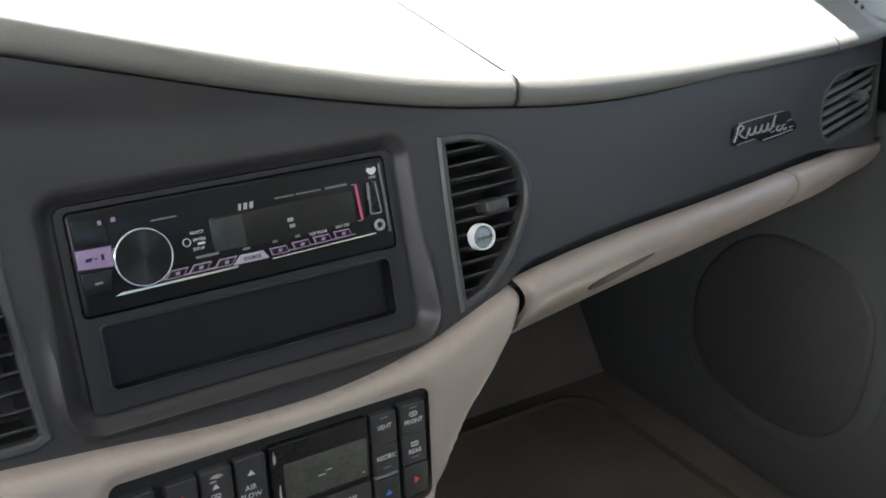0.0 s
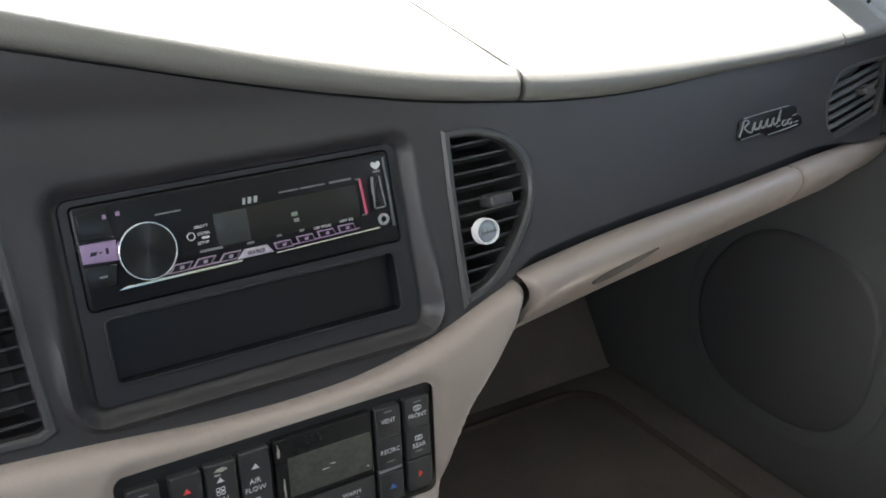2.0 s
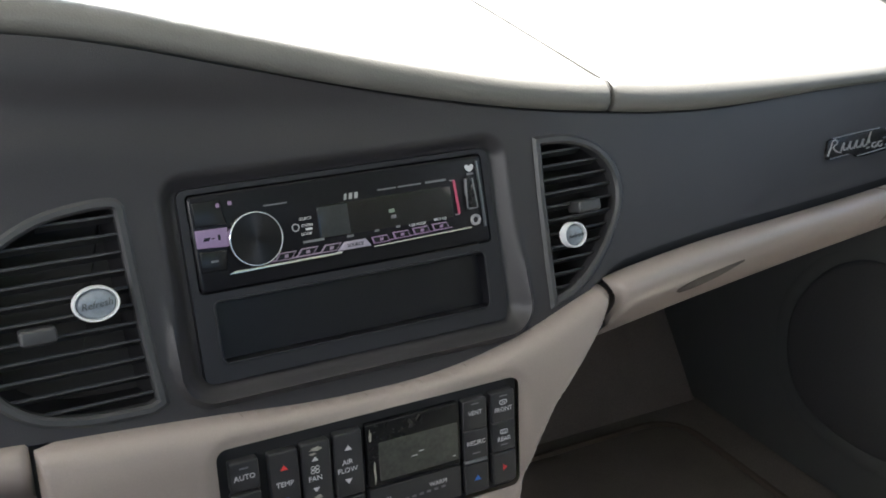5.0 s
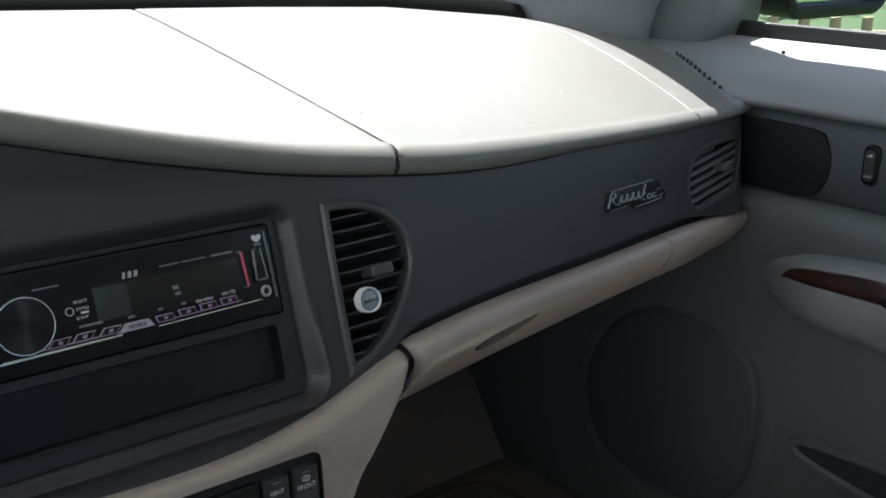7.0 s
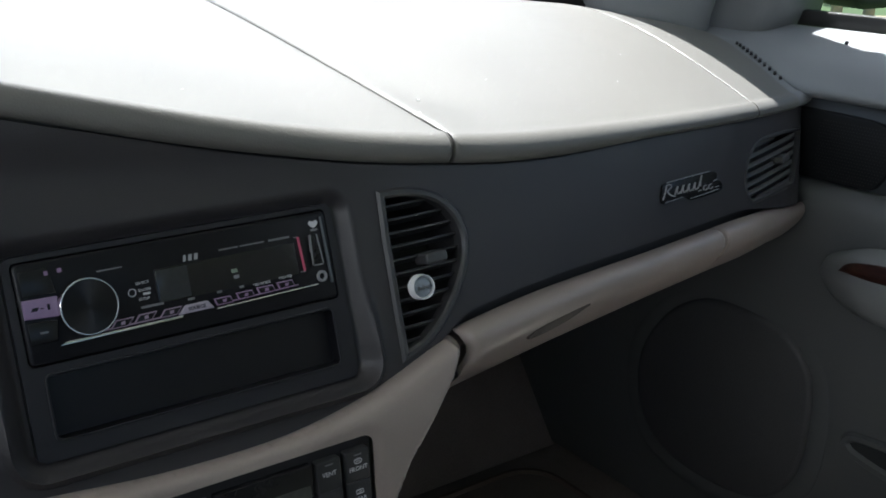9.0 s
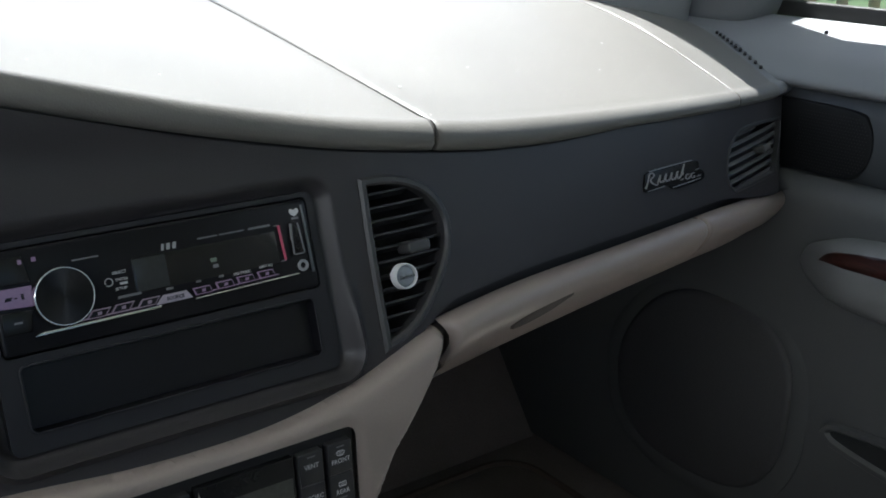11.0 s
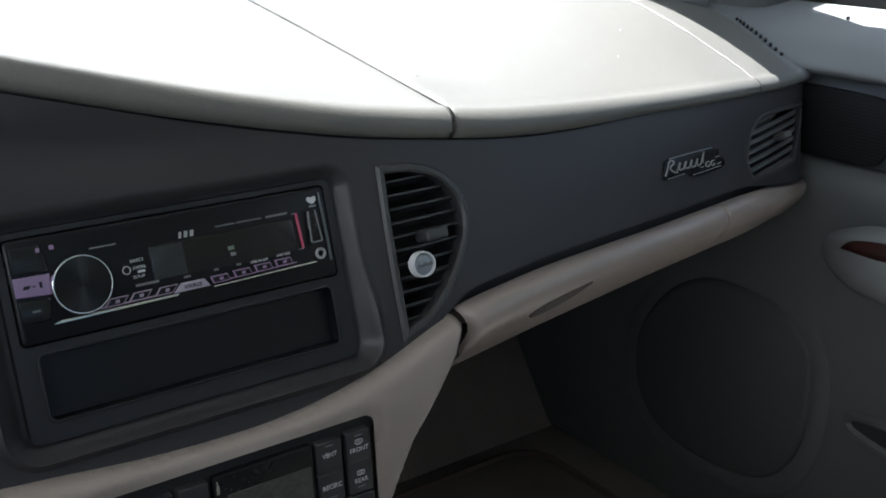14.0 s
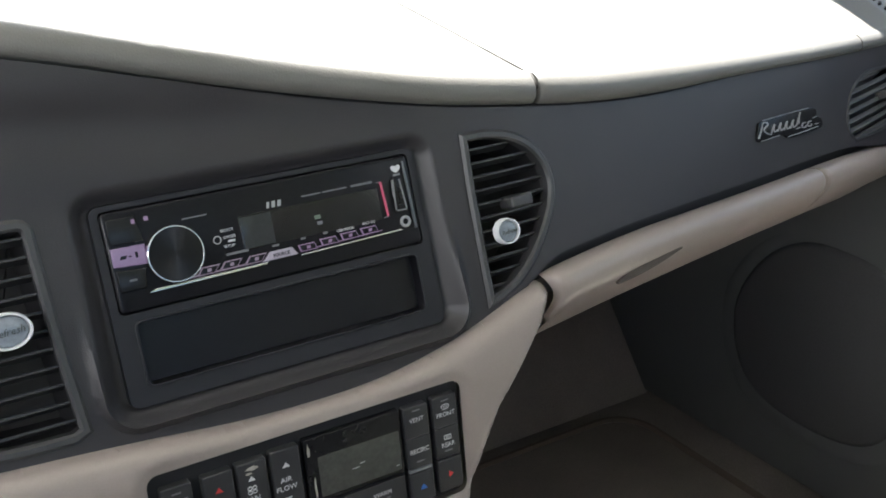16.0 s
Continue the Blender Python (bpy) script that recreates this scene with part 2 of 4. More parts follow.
def text(body, size, shear=0.0, bold=0.0):
    cu = bpy.data.curves.new("text", "FONT")
    cu.body, cu.size, cu.align_x, cu.align_y, cu.shear = body, size, "CENTER", "CENTER", shear
    cu.offset, cu.resolution_u, cu.extrude = bold, 2, 0.00012
    ob = bpy.data.objects.new("text", cu)
    me = bpy.data.meshes.new_from_object(ob)
    bm = bmesh.new()
    bm.from_mesh(me)
    bpy.data.objects.remove(ob)
    bpy.data.curves.remove(cu)
    bpy.data.meshes.remove(me)
    return bm


def lettering(body, size, u, v, d, material, parent, name="lettering", shear=0.0, bold=0.0, turn=0.0, wide=1.0):
    bm = text(body, size, shear, bold)
    bm.transform(Matrix.Translation((u, v, d)) @ Matrix.Rotation(radians(turn), 4, "Z") @ Matrix.Diagonal((wide, 1, 1, 1)))
    return part(name, bm, material, parent, smooth=False)


def bar(u, v, w, h, d, material, parent, name="printed_bar", shear=0.0):
    bm = bmesh.new()
    q = [(u - w / 2, v - h / 2), (u + w / 2, v - h / 2), (u + w / 2 + shear, v + h / 2), (u - w / 2 + shear, v + h / 2)]
    prism(bm, q, d, d + 0.0002)
    return part(name, bm, material, parent, smooth=False)


def cloth(bm, outline, holes, relief, warp, step, extra=(), skip=None):
    """A sheet inside outline with holes cut through, sampled every step, lifted by relief(u, v)."""
    def inside(p, poly):
        x, y, c = p[0], p[1], False
        for (x1, y1), (x2, y2) in zip(poly, poly[1:] + poly[:1]):
            if (y1 > y) != (y2 > y) and x < (x2 - x1) * (y - y1) / (y2 - y1) + x1:
                c = not c
        return c
    vs, es = [], []
    for poly in [outline] + holes:
        k = len(vs)
        vs += [Vector(p) for p in poly]
        es += [(k + i, k + (i + 1) % len(poly)) for i in range(len(poly))]
    us, ws = [p[0] for p in outline], [p[1] for p in outline]
    small = [inset(outline, step * 0.5)] + [inset(h, -step * 0.5) for h in holes]
    tight = [inset(outline, 0.0004)] + [inset(h, -0.0004) for h in holes]
    vs += [Vector(p) for p in extra if inside(p, tight[0]) and not any(inside(p, h) for h in tight[1:])]
    u = min(us)
    row = 0
    while u < max(us):
        v = min(ws) + (step / 2 if row % 2 else 0)
        while v < max(ws):
            if not (skip and skip(u, v)) and inside((u, v), small[0]) and not any(inside((u, v), h) for h in small[1:]):
                vs.append(Vector((u, v)))
            v += step
        u += step * 0.87
        row += 1
    ov, oe, of = delaunay_2d_cdt(vs, es, [], 0, 1e-6)[:3]
    verts = [bm.verts.new(warp(p.x, p.y, relief(p.x, p.y))) for p in ov]
    for f in of:
        c = sum((ov[i] for i in f), Vector((0, 0))) / len(f)
        if inside(c, outline) and not any(inside(c, h) for h in holes):
            bm.faces.new([verts[i] for i in f])
    for v in [v for v in bm.verts if not v.link_faces]:
        bm.verts.remove(v)
    return bm


# ---- the dashboard's shape ----
LEAN = radians(18)
MF = Matrix(((1, 0, 0, 0), (0, math.sin(LEAN), -math.cos(LEAN), 0), (0, math.cos(LEAN), math.sin(LEAN), 0.55), (0, 0, 0, 1)))


def sweep_back(u):
    """How far the fascia draws forward beside the centre."""
    return 0.09 * (max(u - 0.12, 0) / 0.48) ** 1.7 + 0.05 * (max(-u - 0.24, 0) / 0.4) ** 1.7


def F(u, v, d):
    p = MF @ Vector((u, v, d))
    p.y += sweep_back(u)
    return p


def V(z):
    return (z - 0.55) / math.cos(LEAN)


def smooth(a, b, x):
    t = min(1, max(0, (x - a) / (b - a)))
    return t * t * (3 - 2 * t)


PAD_LOW = [(-0.75, 0.70), (-0.55, 0.712), (-0.4, 0.712), (-0.28, 0.704), (-0.173, 0.692), (-0.121, 0.683), (-0.057, 0.667), (0.029, 0.646), (0.1, 0.631), (0.139, 0.6245),
           (0.182, 0.6185), (0.235, 0.612), (0.324, 0.605), (0.441, 0.597), (0.57, 0.588), (0.66, 0.582), (0.72, 0.5785)]
BAND_TOP = [(-0.75, 0.52), (-0.5, 0.515), (-0.3, 0.506), (-0.209, 0.501), (-0.143, 0.497), (-0.09, 0.493), (-0.031, 0.488), (0.036, 0.488), (0.094, 0.497), (0.155, 0.515),
            (0.199, 0.521), (0.267, 0.524), (0.371, 0.522), (0.507, 0.516), (0.6, 0.507), (0.71, 0.494)]
PAD_LINE, BAND_LINE = spline(PAD_LOW, 6), spline(BAND_TOP, 6)


def along(line, x):
    for (a, b), (c, d) in zip(line, line[1:]):
        if a <= x <= c:
            return b + (d - b) * (x - a) / (c - a)
    return line[0][1] if x < line[0][0] else line[-1][1]


def rect_distance(u, v, u0, u1, v0, v1, r):
    dx, dy = abs(u - (u0 + u1) / 2) - (u1 - u0) / 2 + r, abs(v - (v0 + v1) / 2) - (v1 - v0) / 2 + r
    return math.hypot(max(dx, 0), max(dy, 0)) + min(max(dx, dy), 0) - r


MID_VENT = spline([(0.124, -0.042), (0.147, -0.034), (0.169, -0.015), (0.186, 0.012), (0.186, 0.035), (0.172, 0.053), (0.149, 0.062), (0.126, 0.063)], 5)[:-1] + [(0.126, 0.063), (0.1245, 0.030), (0.124, -0.01)]
LEFT_VENT = spline([(-0.1165, -0.047), (-0.1200, 0.0), (-0.1225, 0.058)], 4)[:-1] + spline([(-0.1225, 0.058), (-0.128, 0.0625), (-0.148, 0.062), (-0.170, 0.057), (-0.193, 0.043), (-0.211, 0.016), (-0.211, -0.008), (-0.200, -0.027),
                   (-0.183, -0.042), (-0.158, -0.049), (-0.124, -0.0505)], 4)
END_VENT = spline([(0.556, -0.0285), (0.61, -0.0310), (0.657, -0.0325)], 4)[:-1] + spline([(0.657, -0.0325), (0.680, -0.009), (0.700, 0.0165)], 4)[:-1] + spline(
    [(0.700, 0.0165), (0.645, 0.0218), (0.598, 0.0240), (0.574, 0.0195), (0.556, 0.009), (0.546, -0.007), (0.546, -0.020)], 4)
RADIO_HOLE = rounded(-0.0945, 0.0945, -0.0445, 0.0625, 0.006)


def fascia_relief(u, v):
    """The radio's sunken surround, and the soft hollow above it."""
    r = rect_distance(u, v, -0.103, 0.103, -0.0480, 0.068, 0.013)
    d = -0.008 * (1 - smooth(-0.0065, 0.0035, r))
    d += 0.0046 * math.exp(-((r - 0.0046) / 0.0023) ** 2) * smooth(0.02, -0.045, v)
    d += 0.010 * smooth(0.06, 0.13, v) * smooth(0.12, -0.12, u)
    d += -0.005 * math.exp(-((v - 0.092 + 0.12 * u) / 0.016) ** 2) * smooth(0.13, -0.02, u)
    return d


dash = thing("dashboard", "two-tone car dashboard with pale vinyl top and charcoal fascia", "dashboard", kind="")


def groove(u):
    """Height of the shadow groove between the fascia and the glove box below it."""
    return 0.0085 * smooth(0.150, 0.185, u) * smooth(0.64, 0.52, u)


lower = [(u, V(z) + groove(u)) for u, z in BAND_LINE if u < 0.676]
upper = [(u, V(z) + 0.0055 * smooth(0.26, 0.42, u)) for u, z in PAD_LINE if u < 0.716][::-1]
bm = cloth(bmesh.new(), lower + upper, [RADIO_HOLE, inset(MID_VENT, -0.0), inset(LEFT_VENT, -0.0), END_VENT], fascia_relief, F, 0.006, [p for o in (-0.0075, -0.006, -0.0045, -0.003, -0.0015, 0.0, 0.0015, 0.003, 0.0045, 0.006, 0.008, 0.0105, 0.013) for p in inset(rounded(-0.103, 0.103, -0.0480, 0.068, 0.013, 10), -o, 0.003)], lambda u, v: abs(rect_distance(u, v, -0.103, 0.103, -0.0480, 0.068, 0.013)) < 0.014)
fascia = part("fascia", bm, FASCIA, dash, "charcoal grained plastic fascia")
# black lining puts the groove's soft shade into its colour
part("groove", loft(bmesh.new(), [[F(u, V(z) + groove(u) + 0.0006, 0.0), F(u, V(z) + groove(u), -0.014), F(u, V(z) - 0.004, -0.014)] for u, z in BAND_LINE if 0.13 < u < 0.70], closed=False), DEEP, dash, "groove under the fascia, lined in black for its shade")

# ---- pale top ----
def far_edge(x):
    y = along([(-0.8, 0.50), (-0.4, 0.60), (0.0, 0.64), (0.12, 0.625), (0.37, 0.55), (0.6, 0.43), (0.72, 0.37), (0.80, 0.31)], x)
    z = along([(-0.8, 0.685), (-0.2, 0.690), (0.2, 0.684), (0.5, 0.681), (0.62, 0.67), (0.72, 0.65), (0.80, 0.628)], x)
    return y, z


def lip_lift(x):
    """The padded lip grows thinner towards the passenger's door."""
    return 0.005 * smooth(0.26, 0.42, x)


def pad_point(x, s, drop=0.0):
    """s runs from the underside of the lip (-1 to 0) over the edge and forward to the windscreen (1)."""
    zl = along(PAD_LINE, x)
    base = F(x, V(zl), 0)
    if s <= 0:
        a = (1 + s)
        prof = [(0.0, -0.006, 0.0030), (0.06, -0.001, 0.0012), (0.12, 0.001, 0.0020), (0.35, 0.0044, 0.0065)]
        prof += [(0.35 + 0.65 * k / 12, -0.0078 + 0.0124 * math.cos(radians(7.5 * k)), 0.0083 + 0.0124 * math.sin(radians(7.5 * k))) for k in range(13)]
        lift = lip_lift(x)
        for (a0, o0, h0), (a1, o1, h1) in zip(prof, prof[1:]):
            if a <= a1:
                k = (a - a0) / (a1 - a0)
                return Vector((x, base.y - (o0 + (o1 - o0) * k) + drop, base.z + lift + (h0 + (h1 - h0) * k) * (1 - lift / 0.0207)))
    yf, zf = far_edge(x)
    y0, z0 = base.y + 0.0078, base.z + 0.0207
    y = y0 + (yf - y0) * s
    rise = 1 - (1 - s) ** 1.7
    z = z0 + (zf - z0) * rise + 0.004 * math.sin(math.pi * s)
    return Vector((x, y, z - drop))


S_LIST = [-1, -0.94, -0.88, -0.76] + [-0.65 + 0.65 * k / 12 for k in range(13)] + [0.015, 0.03, 0.06] + [0.06 + 0.94 * k / 26 for k in range(1, 27)]


def pad(name, x0, x1, n, label, proud=0.0, left=1.0, right=1.0):
    """One piece of the top, between two seams x0(s) and x1(s), its edges turned down into them."""
    rings = []
    for s in S_LIST:
        a, b = x0(max(s, 0)), x1(max(s, 0))
        row = []
        for k, (e, dr) in enumerate(((0.0, 0.006), (0.0005, 0.0015), (0.0018, 0.0004))):
            row.append(pad_point(a + e * left, s, dr * left - proud))
        row += [pad_point(a + 0.004 + (b - a - 0.008) * k / n, s, -proud) for k in range(n + 1)]
        for e, dr in ((0.0018, 0.0004), (0.0005, 0.0015), (0.0, 0.006)):
            row.append(pad_point(b - e * right, s, dr * right - proud))
        rings.append(row)
    return part(name, loft(bmesh.new(), rings, closed=False), PAD, dash, label)


def seam_a(s):
    return 0.186 + 0.060 * s ** 2


def seam_gap(s):
    """Half the open joint, which closes up away from the lip."""
    return 0.0002 + 0.0010 * max(0.0, 1 - 9 * s)


def seam_b(s):
    return 0.582 + 0.042 * s ** 0.9


pad("top_pad", lambda s: -0.74, lambda s: seam_a(s) - seam_gap(s), 90, "pale grey-beige vinyl dash top")
pad("airbag_cover", lambda s: seam_a(s) + seam_gap(s), lambda s: seam_b(s) - 0.0006, 50, "pale vinyl airbag cover", 0.0006, right=0.35)
def pad_end(s):
    return 0.690 + 0.080 * s


pad("end_pad", lambda s: seam_b(s) + 0.0006, lambda s: pad_end(s) - 0.0005, 16, "pale vinyl dash end", 0.0007, left=0.35)
for seam in (seam_a, seam_b):
    part("seam_backing", loft(bmesh.new(), [[pad_point(seam(max(t, 0)) + e, t, 0.0035) for e in (-0.009, 0.009)] for t in S_LIST[6:]], closed=False), mat("seam_vinyl", (0.05, 0.048, 0.045), 0.6), dash, "dark seam backing")
strip = pad("demister_strip", lambda s: pad_end(s) + 0.0005, lambda s: pad_end(s) + 0.072, 8, "slate demister strip", -0.0015)
strip.data.materials[0] = SILL
part("core", box((-0.01, 0.415, 0.50), (1.44, 0.47, 0.14), 0.02), DEEP, dash)
for i in range(11):
    s = 0.10 + 0.40 * i / 10
    w = 0.015 * (0.55 + 0.45 * math.sin(math.pi * (i + 0.7) / 11))
    p = pad_point(pad_end(s) + 0.014, s) + Vector((0, 0, 0.0004))
    part("demister_slot", rbox(bmesh.new(), (0, 0, 0), (w, 0.0034, 0.003), 0.0010, Matrix.Translation(p) @ Matrix.Rotation(radians(38), 4, "Z")), DEEP, strip)

part("lip_gasket", loft(bmesh.new(), [[F(u, V(z + lip_lift(u)) + e, d) for e, d in ((-0.004, -0.0075), (0.0045, -0.0065), (0.0045, -0.02))] for u, z in PAD_LINE], closed=False), DEEP, dash, "black gasket under the padded lip")

# ---- taupe band with the climate control ----
CLIMATE = rounded(-0.0985, 0.0868, -0.1475, -0.0762, 0.006)


def band_relief(u, v):
    top = V(along(BAND_LINE, u))
    e = top - v
    d = 0.015 * math.sqrt(max(0.0, 1 - (1 - min(1, e / 0.012)) ** 2))
    d -= 0.003 * (1 - smooth(0.0, 0.008, rect_distance(u, v, -0.0985, 0.0868, -0.1475, -0.0762, 0.008)))
    d -= 0.231 * max(0, -0.078 - v)
    r = along([(-0.28, 0.076), (-0.20, 0.084), (-0.145, 0.094), (-0.102, 0.118), (-0.077, 0.139), (-0.058, 0.1565), (-0.044, 0.1645), (-0.03, 0.163)], v) - u
    return d - 0.010 * (1 - smooth(0.0, 0.010, r)) ** 2


right = spline([(0.076, -0.28), (0.084, -0.20), (0.094, -0.145), (0.118, -0.102), (0.139, -0.077), (0.1565, -0.058), (0.1645, -0.044), (0.1630, V(0.5175))], 8)
right_v = [(v, u) for u, v in right]
top_line = [(u, V(z)) for u, z in BAND_LINE if -0.184 < u < 0.1615][::-1]
trim = thing("centre_trim", "satin taupe plastic trim around the climate controls", "dashboard trim")
outline = [(-0.1845, -0.28)] + right + top_line + [(-0.1845, V(0.4985))]
part("trim_panel", cloth(bmesh.new(), outline, [CLIMATE], band_relief, F, 0.006, [(u, V(along(BAND_LINE, u)) - e) for e in (0.0007, 0.002, 0.004, 0.0065, 0.0095, 0.013) for u in np.linspace(-0.182, 0.155, 90)] + [p for o in (0.002, 0.004, 0.006, 0.009) for p in inset(CLIMATE, -o, 0.006)] + [(u - o, v) for o in (0.0015, 0.004, 0.007, 0.010) for u, v in right], lambda u, v: u > 0.08 and along(right_v, v) - u < 0.013 or V(along(BAND_LINE, u)) - v < 0.016 or rect_distance(u, v, -0.0985, 0.0868, -0.1475, -0.0762, 0.008) < 0.011), TAUPE, trim)
for pts, nm in ((right[:-1], "side_return"),):
    part(nm, loft(bmesh.new(), [[F(u, v, band_relief(u, v)) for u, v in pts], [F(u - 0.004, v, -0.03) for u, v in pts], [F(u - 0.02, v, -0.25) for u, v in pts]], closed=False), TAUPE, trim)


def knee_profile(x):
    """Rounded section of the band beside the centre: depth out of the fascia and height under its top line."""
    return [(-0.004, 0.002), (0.006, 0.001), (0.0115, -0.002), (0.0140, -0.006), (0.0142, -0.010), (0.0130, -0.0145), (0.0092, -0.0195), (0.0037, -0.0245), (-0.003, -0.0292), (-0.011, -0.0342), (-0.021, -0.0395), (-0.034, -0.0445), (-0.13, -0.047)]


def bend(x, h):
    """The lid's inner end slopes with the trim beside it."""
    return (0.42 * min(0, h + 0.016) + 0.003 * smooth(0, -0.012, h)) * smooth(0.26, 0.16, x) * (1 if x > 0.1 else 0)


def knee_piece(name, a, b, n, parent, gain, label=""):
    xs = [a, a + 0.0015, a + 0.004] + [a + 0.006 + (b - a - 0.012) * k / n for k in range(n + 1)] + [b - 0.004, b - 0.0015, b]
    ins = ([0.010, 0.004, 0.001] if name != "end_trim" else [0.004, 0.001, 0]) + [0] * (n + 1) + {"lid": [0, 0.001, 0.004], "end_trim": [0, 0, 0]}.get(name, [0.001, 0.004, 0.010])
    rings = []
    for x, i in zip(xs, ins):
        top = V(along(BAND_LINE, x))
        rings.append([F(x + bend(x, h), top + h * gain(x), (d - i if d > -0.003 else d) - 0.022 * smooth(0.53, 0.70, x)) for d, h in knee_profile(x)])
    return part(name, loft(bmesh.new(), rings, closed=False), TAUPE, parent, label)


def slim(x):
    return 1.0 - 0.10 * smooth(0.2, 0.42, x)


glove = thing("glove_box", "closed taupe plastic glove box below the fascia", "glove box")
part("gap_filler", loft(bmesh.new(), [[F(u, v, d) for u, d in ((0.145, 0.0), (0.155, -0.004), (0.167, -0.010), (0.171, -0.05))] for v in (V(0.523), V(0.500), V(0.488))], closed=False), DEEP, trim)
knee_piece("lid", 0.1668, 0.4725, 40, glove, slim)
knee_piece("end_trim", 0.4742, 0.6980, 24, trim, slim, "taupe end cap beside the door")
knee_piece("driver_trim", -0.74, -0.1865, 30, trim, lambda x: 0.9)

# ---- footwell ----
floor = part("floor", box((0, -0.35, 0.0), (1.6, 2.1, 0.03), 0.0), CARPET)
tagged(floor, "dark brown-grey car carpet", "carpet", kind="structure")


def plain(name, c, s, material, label, category, bev=0.0, m=None):
    return tagged(part(name, box(c, s, bev, m), material), label, category, kind="structure")


plain("firewall", (0, 0.69, 0.32), (1.66, 0.08, 0.70), CARPET, "dark carpeted front bulkhead", "bulkhead")
plain("toe_board", (0.42, 0.60, 0.13), (0.62, 0.02, 0.36), CARPET, "sloping dark carpet of the footwell", "toe board", m=Matrix.Translation((0.42, 0.60, 0.13)) @ Matrix.Rotation(radians(-35), 4, "X") @ Matrix.Translation((-0.42, -0.60, -0.13)))
tunnel = [(-0.10, 0.0), (-0.09, 0.20), (-0.07, 0.36), (0.07, 0.36), (0.10, 0.20), (0.14, 0.0)]
part_t = part("tunnel", loft(bmesh.new(), [[Vector((u, y, v)) for u, v in tunnel] for y in (-0.6, -0.2, 0.2, 0.7)], closed=False), CARPET)
tagged(part_t, "dark carpet over the centre tunnel", "tunnel", kind="structure")


# ---- door ----
door = thing("passenger_door", "closed slate-grey car door with wood inlay in the armrest", "car door")


def door_sheet(rows, y0, y1, n, material, name, label=""):
    """A panel swept along the car; rows are (x, z)."""
    rings = []
    for k in range(n + 1):
        y = y0 + (y1 - y0) * k / n
        rings.append([Vector((x, y, z)) for x, z in rows])
    return part(name, loft(bmesh.new(), rings, closed=False), material, door, label)


sill = spline([(0.860, 0.625), (0.857, 0.644), (0.845, 0.648), (0.80, 0.640), (0.75, 0.627), (0.724, 0.611), (0.716, 0.601), (0.722, 0.594), (0.738, 0.590)], 5)
door_sheet(sill, 0.60, -0.75, 26, SILL, "sill_pad", "pale slate padded window sill")
band = spline([(0.735, 0.594), (0.727, 0.575), (0.724, 0.54), (0.730, 0.512), (0.738, 0.502)], 5)
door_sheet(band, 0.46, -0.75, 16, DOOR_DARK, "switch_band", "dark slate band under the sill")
lowp = spline([(0.736, 0.508), (0.722, 0.506), (0.709, 0.498), (0.704, 0.482), (0.708, 0.45), (0.716, 0.40), (0.720, 0.34), (0.722, 0.24), (0.724, 0.15), (0.728, 0.02)], 5)
door_sheet(lowp, 0.64, -0.75, 30, DOOR, "lower_panel", "slate grey moulded door panel")
plain("door_shell", (0.80, -0.2, 0.30), (0.10, 1.68, 0.60), DEEP, "dark outer door skin", "door shell")

# tweeter grille with its small holes
def on_door(y, z, d):
    return Vector((0.7265 - d, y, z))


tw = spline([(0.160, 0.512), (0.07, 0.510), (0.048, 0.520), (0.038, 0.545), (0.045, 0.570), (0.065, 0.580), (0.160, 0.582)], 5)
twp = [(-y, z) for y, z in tw]
tweeter = thing("tweeter_grille", "black perforated tweeter grille set in the door", "speaker grille")
part("grille", prism(bmesh.new(), twp, -0.004, 0.004, 0.002, lambda u, v, d: on_door(-u, v, d)), TWEETER, tweeter)
bm = bmesh.new()
for i in range(26):
    for j in range(20):
        y, z = 0.122 - i * 0.0034 - (j % 2) * 0.0017, 0.515 + j * 0.0034
        q = rect_distance(-y, z, -0.13, -0.042, 0.513, 0.578, 0.022)
        if q < -0.002:
            loft(bm, [[on_door(y + 0.0009 * math.cos(a * 1.0472), z + 0.0009 * math.sin(a * 1.0472), 0.0042) for a in range(6)]], caps=(False, True))
tagged(part("perforation", bm, DEEP, tweeter, smooth=False), kind="stuff")

lock = thing("lock_switch", "black oval door lock switch with white markings", "switch")
part("surround", prism(bmesh.new(), rounded(-0.0058, 0.0118, 0.5350, 0.5750, 0.0078), -0.003, 0.004, 0.002, lambda u, v, d: on_door(-u, v, d)), BLACK, lock)
part("rocker", prism(bmesh.new(), rounded(-0.0024, 0.0084, 0.5395, 0.5705, 0.0050), 0.003, 0.007, 0.002, lambda u, v, d: on_door(-u, v, d)), KEY_PLASTIC, lock)
side = Matrix(((0, 0, -1, 0.7265), (-1, 0, 0, 0), (0, 1, 0, 0), (0, 0, 0, 1)))
b2 = text("LOCK", 0.0034)
b2.transform(side @ Matrix.Translation((0.003, 0.545, 0.0072)))
part("lettering", b2, PRINT, lock, smooth=False)
part("mark", prism(bmesh.new(), [(0.0, 0.5640), (0.0060, 0.5640), (0.0052, 0.5672)], 0.007, 0.0073, 0, lambda u, v, d: on_door(-u, v, d)), PRINT, lock, smooth=False)

